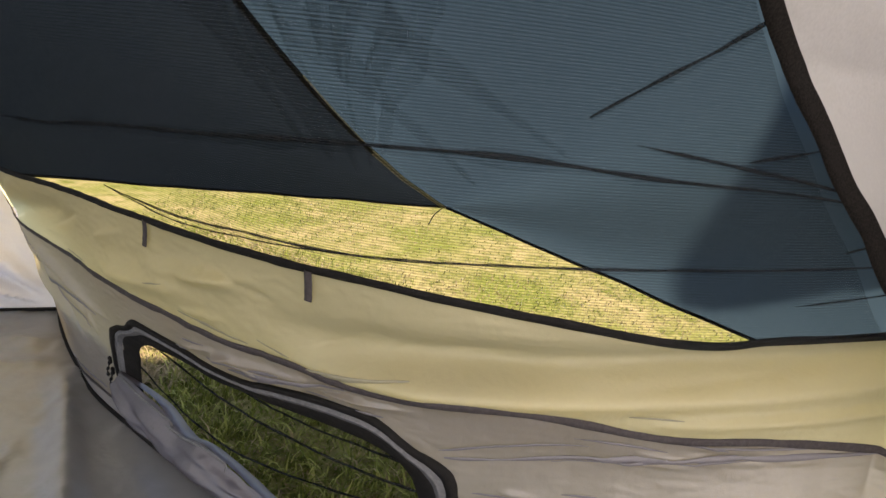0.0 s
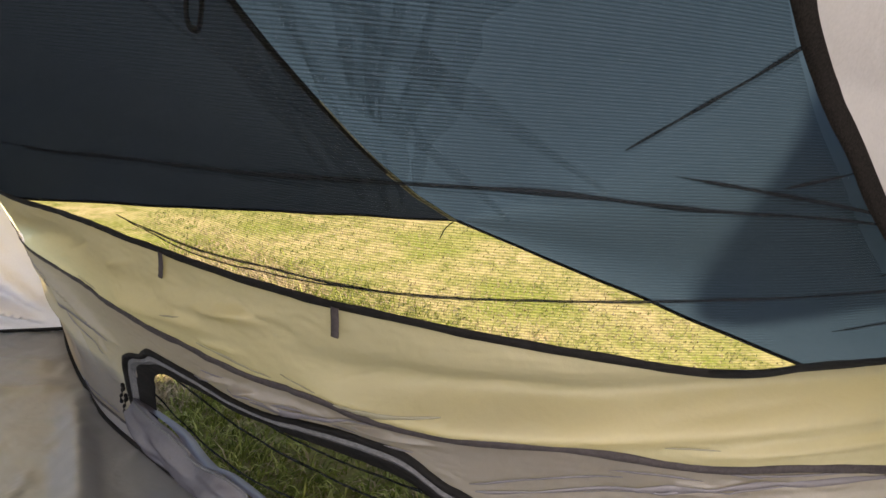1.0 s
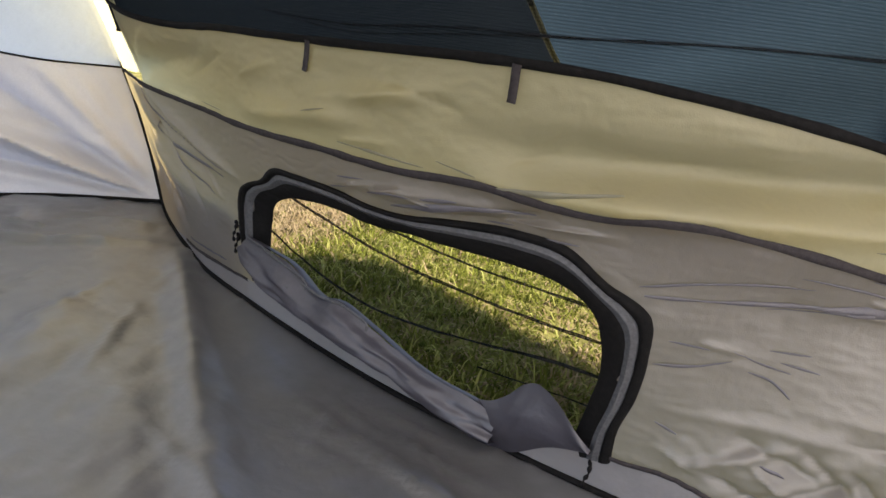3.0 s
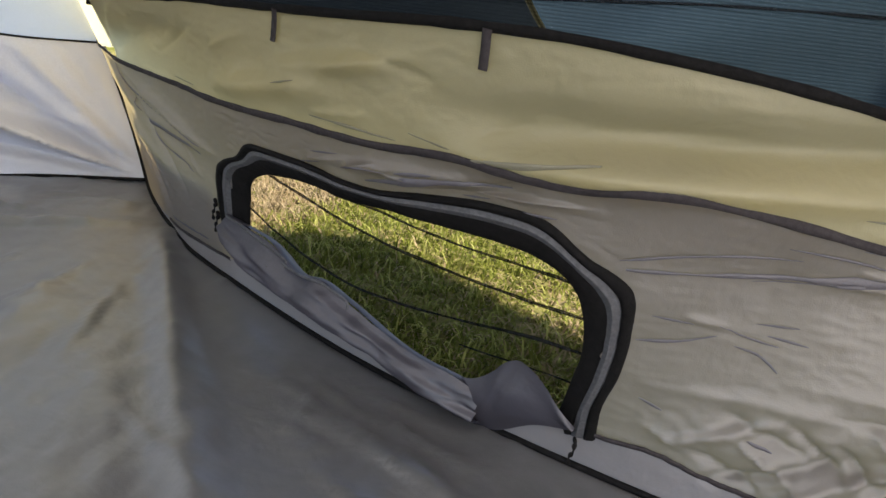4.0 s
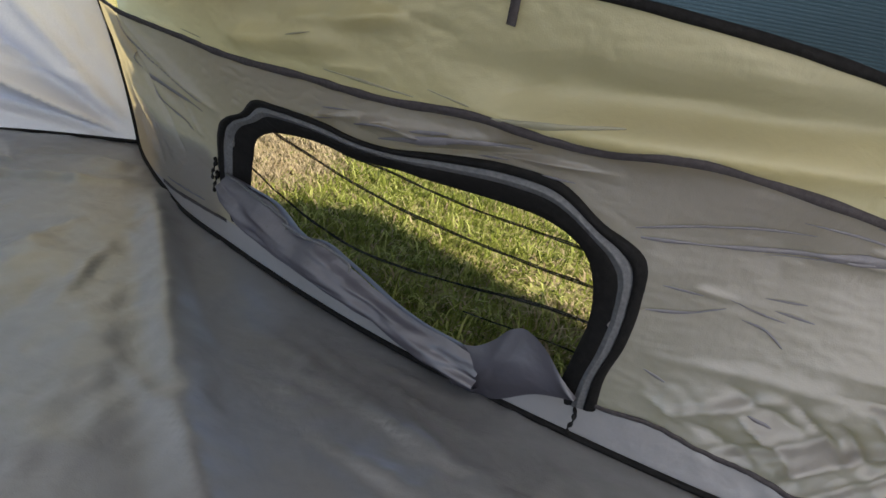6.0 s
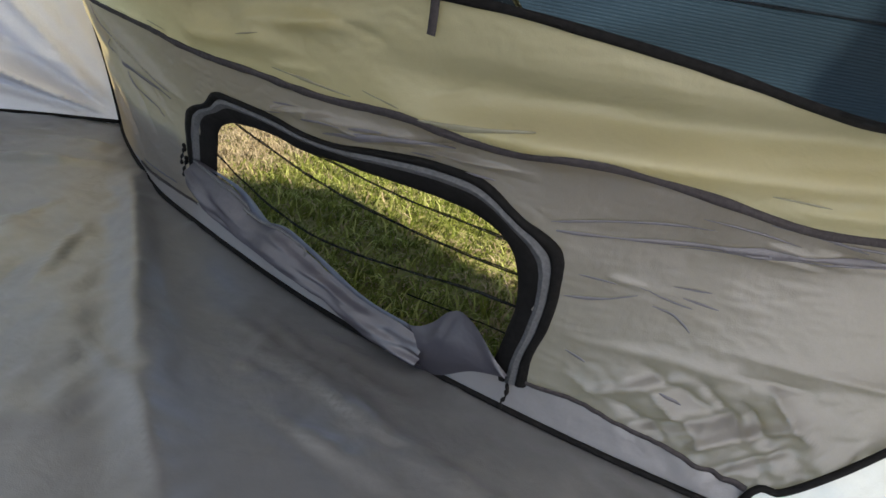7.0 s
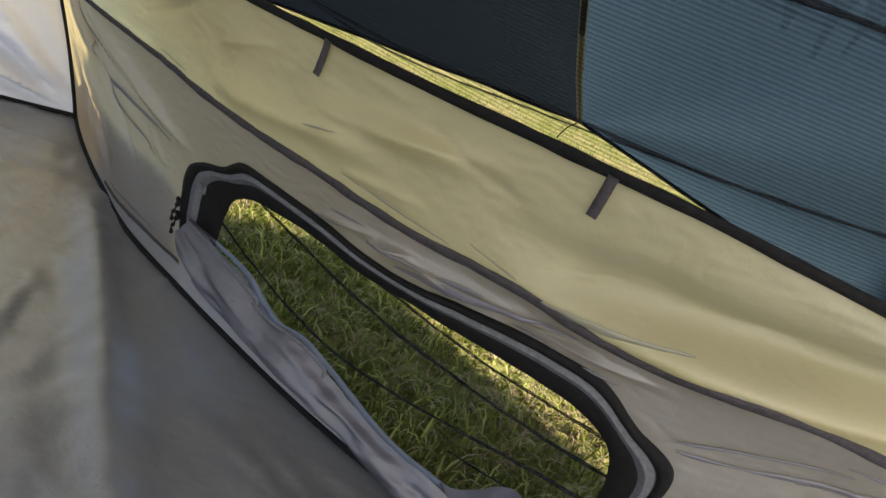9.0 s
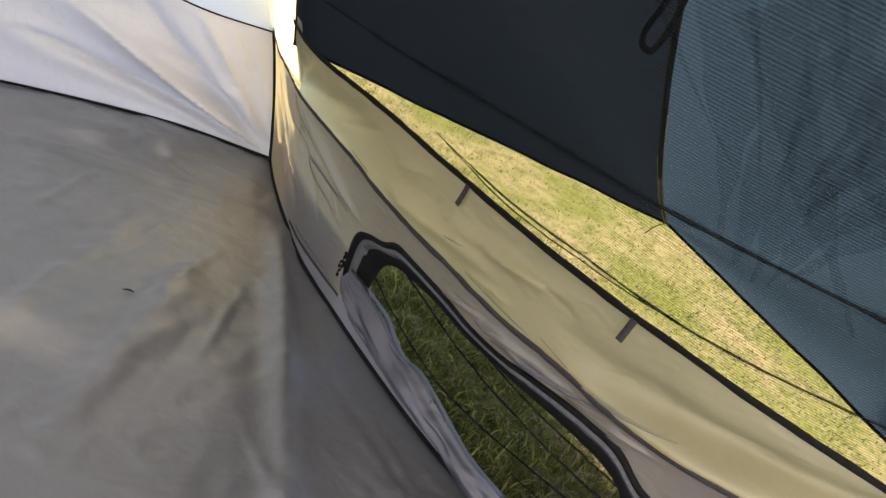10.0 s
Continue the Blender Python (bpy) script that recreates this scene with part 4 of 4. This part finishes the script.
def awning_panels():
    """One slack sheet over a corded ridge, from the window's rim out to a low point."""
    sl = trace([(0.02, 0.70), (0.06, 0.86), (0.2, 0.98), (0.33, 1.15), (0.50, 1.38), (0.66, 1.5), (0.95, 1.505), (1.30, 1.505)], 60)
    base_l = at_wall(sl[:, 0], sl[:, 1], 0.03)
    sr = np.linspace(1.30, 2.75, 60)
    base_r = at_wall(sr, np.r_[1.505, SHOULDER(sr[1:])], 0.03)
    stake = np.array(at_plan(2.75, 0.55, 0.50))
    rim = np.concatenate([base_l, base_r[1:], trace([base_r[-1], stake], 14)[1:]])
    cols = len(rim)
    v = np.linspace(-0.03, 1, 62)[:, None, None]
    g = rim[None] * (1 - v) + TIP[None, None] * v
    vv = v[..., 0]
    k = np.arange(cols)[None, :]
    q_l, q_r = np.clip(k / 59, 0, 1), np.clip((cols - 1 - k) / (cols - 60), 0, 1)
    swell = np.sin(math.pi * vv)
    left = k < 59
    sag = np.where(left, -0.05 * np.sin(math.pi * q_l), -0.05 * np.sin(math.pi * q_r)) + np.where(left, -0.085 * q_l**3, -0.085 * q_r**3)
    g[..., 2] += swell * sag + 0.010 * fnoise(g[..., 0], g[..., 1], 5.0, 3.0) * swell
    # the cloth rounds over the ridge and leaves the wall without a kink
    inner = g.copy()
    for _ in range(ROUNDED):
        inner[:, 1:-1] = 0.5 * inner[:, 1:-1] + 0.25 * (inner[:, :-2] + inner[:, 2:])
    g = inner
    off = g - np.array(ORIGIN)
    s_g, d_g = off @ np.array(ALONG), off @ np.array(OUT)
    push = np.where(s_g > 1.9, np.maximum(bow(s_g, g[..., 2]) + 0.03 - d_g, 0), 0)
    g = g + push[..., None] * np.array(OUT)
    cloth = sheet("awning_cloth", g, TARP, awning, "translucent dark slate-blue awning cloth, one half coloured darker for shade")
    # the left half takes the darker tone that carries its shade
    cloth.data.materials.append(TARP_SHADED)
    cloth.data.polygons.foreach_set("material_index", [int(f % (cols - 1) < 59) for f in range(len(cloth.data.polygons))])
    ridge = g[:, 59]
    tube("ridge_seam", ridge[:40] + [0, 0, -0.008], 0.0065, BLACK, awning, "black corded ridge seam")
    tube("ridge_seam", ridge[26:] + [0.006, 0, -0.006], 0.0022, CORD, awning, "pale stitched edge of the ridge seam", 6)
    tube("ridge_seam", ridge[34:] + [-0.007, 0, -0.006], 0.0026, CORD, awning, "pale stitched edge of the ridge seam", 6)
    tube("ridge_seam", ridge[39:] + [0, 0, -0.004], 0.005, WEB_OLIVE, awning, "olive cord along the ridge")
    tube("hem_cord", g[:, 0] + [0, 0, -0.002], 0.005, BLACK, awning, "dark bound hem")
    tube("hem_cord", g[:, -1] + [0, 0, -0.002], 0.006, BLACK, awning, "dark bound hem")
    tube("tie_string", trace([TIP, TIP + [-0.03, -0.02, -0.03], TIP + [-0.045, -0.03, -0.065]], 12), 0.002, BLACK, awning, "loose end of string")


awning_panels()

# ---- left wall, roof and the closed rest of the tent ----
wall_left = tagged(empty("wall_left", (-2.2, 1.6, 0)), "pale lavender-white tent wall with thin black piping", "tent wall", "", "structure")
TOP_CORNER = at_wall(POLE_S(0.52), 0.52)
APEX = np.array([-0.9, -0.5, 1.85])
foot_l = trace(FOOT_L, 120)
eave_l = trace([TOP_CORNER, (-2.13, 1.70, 0.53), (-2.30, 1.50, 0.56), (-2.50, 1.18, 0.58), (-2.95, 0.2, 0.60), (-3.0, -0.6, 0.60)], 120)
v = np.linspace(0, 1, 40)[:, None, None]
g = foot_l[None] * (1 - v) + eave_l[None] * v
q = np.linspace(0, 1, 120)[None, :] * np.ones((40, 1))
fan = 0.05 * np.sin(20 * np.arctan2(v[..., 0] + 0.05, q * 3 + 0.08)) * np.exp(-q * 5) + 0.012 * fnoise(q * 3, v[..., 0] * 0.8 + 0 * q, 2.5, 3.0)
g = g + np.array([0.75, -0.66, 0])[None, None] * (fan * np.clip(q * 25, 0, 1))[..., None] * np.sin(math.pi * np.clip(v, 0.03, 0.97))
q_l, v_l = q, v[..., 0] * np.ones_like(q)
# its end follows the bowed corner
end = at_wall(POLE_S(v[:, 0, 0] * 0.52), v[:, 0, 0] * 0.52)
g = g + (end - g[:, 0])[:, None] * np.exp(-q_l * 14)[..., None]
for p, q, w, k in (((0.0, 0.02), (0.20, 0.95), 0.014, -0.08), ((0.0, 0.04), (0.11, 0.98), 0.009, 0.065), ((0.0, 0.02), (0.28, 0.75), 0.015, 0.07), ((0.0, 0.1), (0.05, 0.98), 0.007, -0.05), ((0.0, 0.01), (0.33, 0.45), 0.015, -0.07), ((0.05, 0.4), (0.18, 0.6), 0.012, 0.03)):
    g = g + np.array([0.75, -0.66, 0])[None, None] * (crease(q_l, v_l, p, q, 1.4 * w, 1.35 * k) * np.clip(q_l * 25, 0, 1))[..., None]
sheet("side_cloth", g, PALE, wall_left, "pale wrinkled cloth")
tube("foot_piping", foot_l + [0, 0, 0.014], 0.008, BLACK, wall_left, "black piping")
tube("eave_piping", eave_l, 0.005, BLACK, wall_left, "thin black piping")
hp = np.linspace(0.0, 1.5, 120)
pole = at_wall(POLE_S(hp), hp, -0.004)
tube("corner_piping", pole, 0.009, BLACK, wall_left, "black corner piping")

roof = tagged(empty("ceiling", tuple(APEX)), "bright white translucent tent roof", "tent roof", "", "structure")


def dome():
    """One stretched shell from the top edges of the walls to the apex."""
    hp = np.linspace(0.52, 1.5, 40)
    crest_s = np.linspace(-0.25, 2.75, 70)
    down = np.linspace(0.76, 0.0, 40)
    foot_r = trace([at_wall(2.75, 0.0), (1.5, 0.1, 0.0), (1.75, -0.8, 0.0), (1.2, -1.9, 0.0), (-0.6, -2.4, 0.0), (-2.4, -1.9, 0.0), foot_l[-1]], 110)
    loop = np.concatenate([eave_l[::-1][:-1], at_wall(POLE_S(hp), hp, wrinkle(POLE_S(hp), hp)), at_wall(crest_s, SHOULDER(crest_s) + 0.004, 0.028)[1:], at_wall(np.full(40, 2.71), down, 0.05)[1:], foot_r[1:], trace([foot_l[-1], eave_l[-1]], 8)[1:]])
    n = 56
    v = np.linspace(0, 1, n)[:, None, None]
    g = loop[None] * (1 - v) + APEX[None, None] * v
    rise = APEX[2] - loop[:, 2]
    swell = np.where(np.arange(len(loop)) < 119 + 40 + 69, 0.03 + 0.20 * np.maximum(rise - 0.42, 0), 0.06 + 0.24 * rise)
    bulge = np.sin(math.pi * v[..., 0]) * swell[None]
    flat = (loop - APEX)[:, :2]
    flat = flat / np.linalg.norm(flat, axis=1)[:, None]
    g[..., 0] += bulge * 0.8 * flat[None, :, 0]
    g[..., 1] += bulge * 0.8 * flat[None, :, 1]
    g[..., 2] += bulge * 0.6 + 0.006 * fnoise(g[..., 0], g[..., 1], 6.0, 1.0) * np.sin(math.pi * v[..., 0])
    return g


shell = dome()
rows, cols = shell.shape[:2]
# the entrance behind stands open
first = 119 + 40 + 69 + 39
keep = [f for f in grid_faces(rows, cols) if not (first + 44 < f[0] % cols < first + 84 and f[0] // cols < 30)]
pale_side = 119 + 40
part("roof_cloth", shell.reshape(-1, 3), [f for f in keep if f[0] % cols < pale_side], WHITE, roof, "white roof cloth")
# unseen columns: the end lets in extra light, the rest dims it
fill_cols = range(pale_side + 66, first + 42)
part("unseen_rear_cloth", shell.reshape(-1, 3), [f for f in keep if f[0] % cols >= pale_side and f[0] % cols not in fill_cols], REAR, roof, "unseen rear roof cloth, greyed to dim the inside")
part("unseen_end_cloth", shell.reshape(-1, 3), [f for f in keep if f[0] % cols in fill_cols], FILL_CLOTH, roof, "unseen white end cloth, thin to let extra light in")
for k in (84, 60):
    tube("roof_seam", shell[:40, k] + [0, 0, -0.004], 0.004, BLACK, roof, "thin roof seam")

wall_right = tagged(empty("wall_right", (0.8, 0.6, 0)), "pale tent wall beside a black piped corner", "tent wall", "", "structure")
rs = np.linspace(2.045, 2.75, 80)
wall_panel("end_cloth", FOOT, corner_rise, 2.04, 2.75, 0.01, 20, WHITE, wall_right, "pale bluish cloth")
tube("corner_piping", at_wall(rs, corner_rise(rs), -0.006), 0.007, BLACK, wall_right, "black corner piping")


# a scrap of dry leaf on the groundsheet
scrap = trace([(-1.380, 0.800), (-1.370, 0.812), (-1.355, 0.818)], 10)
sq = np.linspace(-1, 1, 5)[None, :, None]
wd = np.sin(np.linspace(0.15, math.pi - 0.1, 10))[:, None, None] * 0.003
leaf = scrap[:, None] + sq * wd * np.array([0.5, -0.8])
lz = float(floor_height(np.array([[-1.368]]), np.array([[0.81]]))[0, 0]) + 0.007
leaf = np.concatenate([leaf, lz + 0.004 * sq**2 * np.ones((10, 1, 1))], -1)
ob = sheet("leaf_scrap", leaf, BLACK)
tagged(ob, "tiny dark curled leaf scrap on the groundsheet", "leaf")
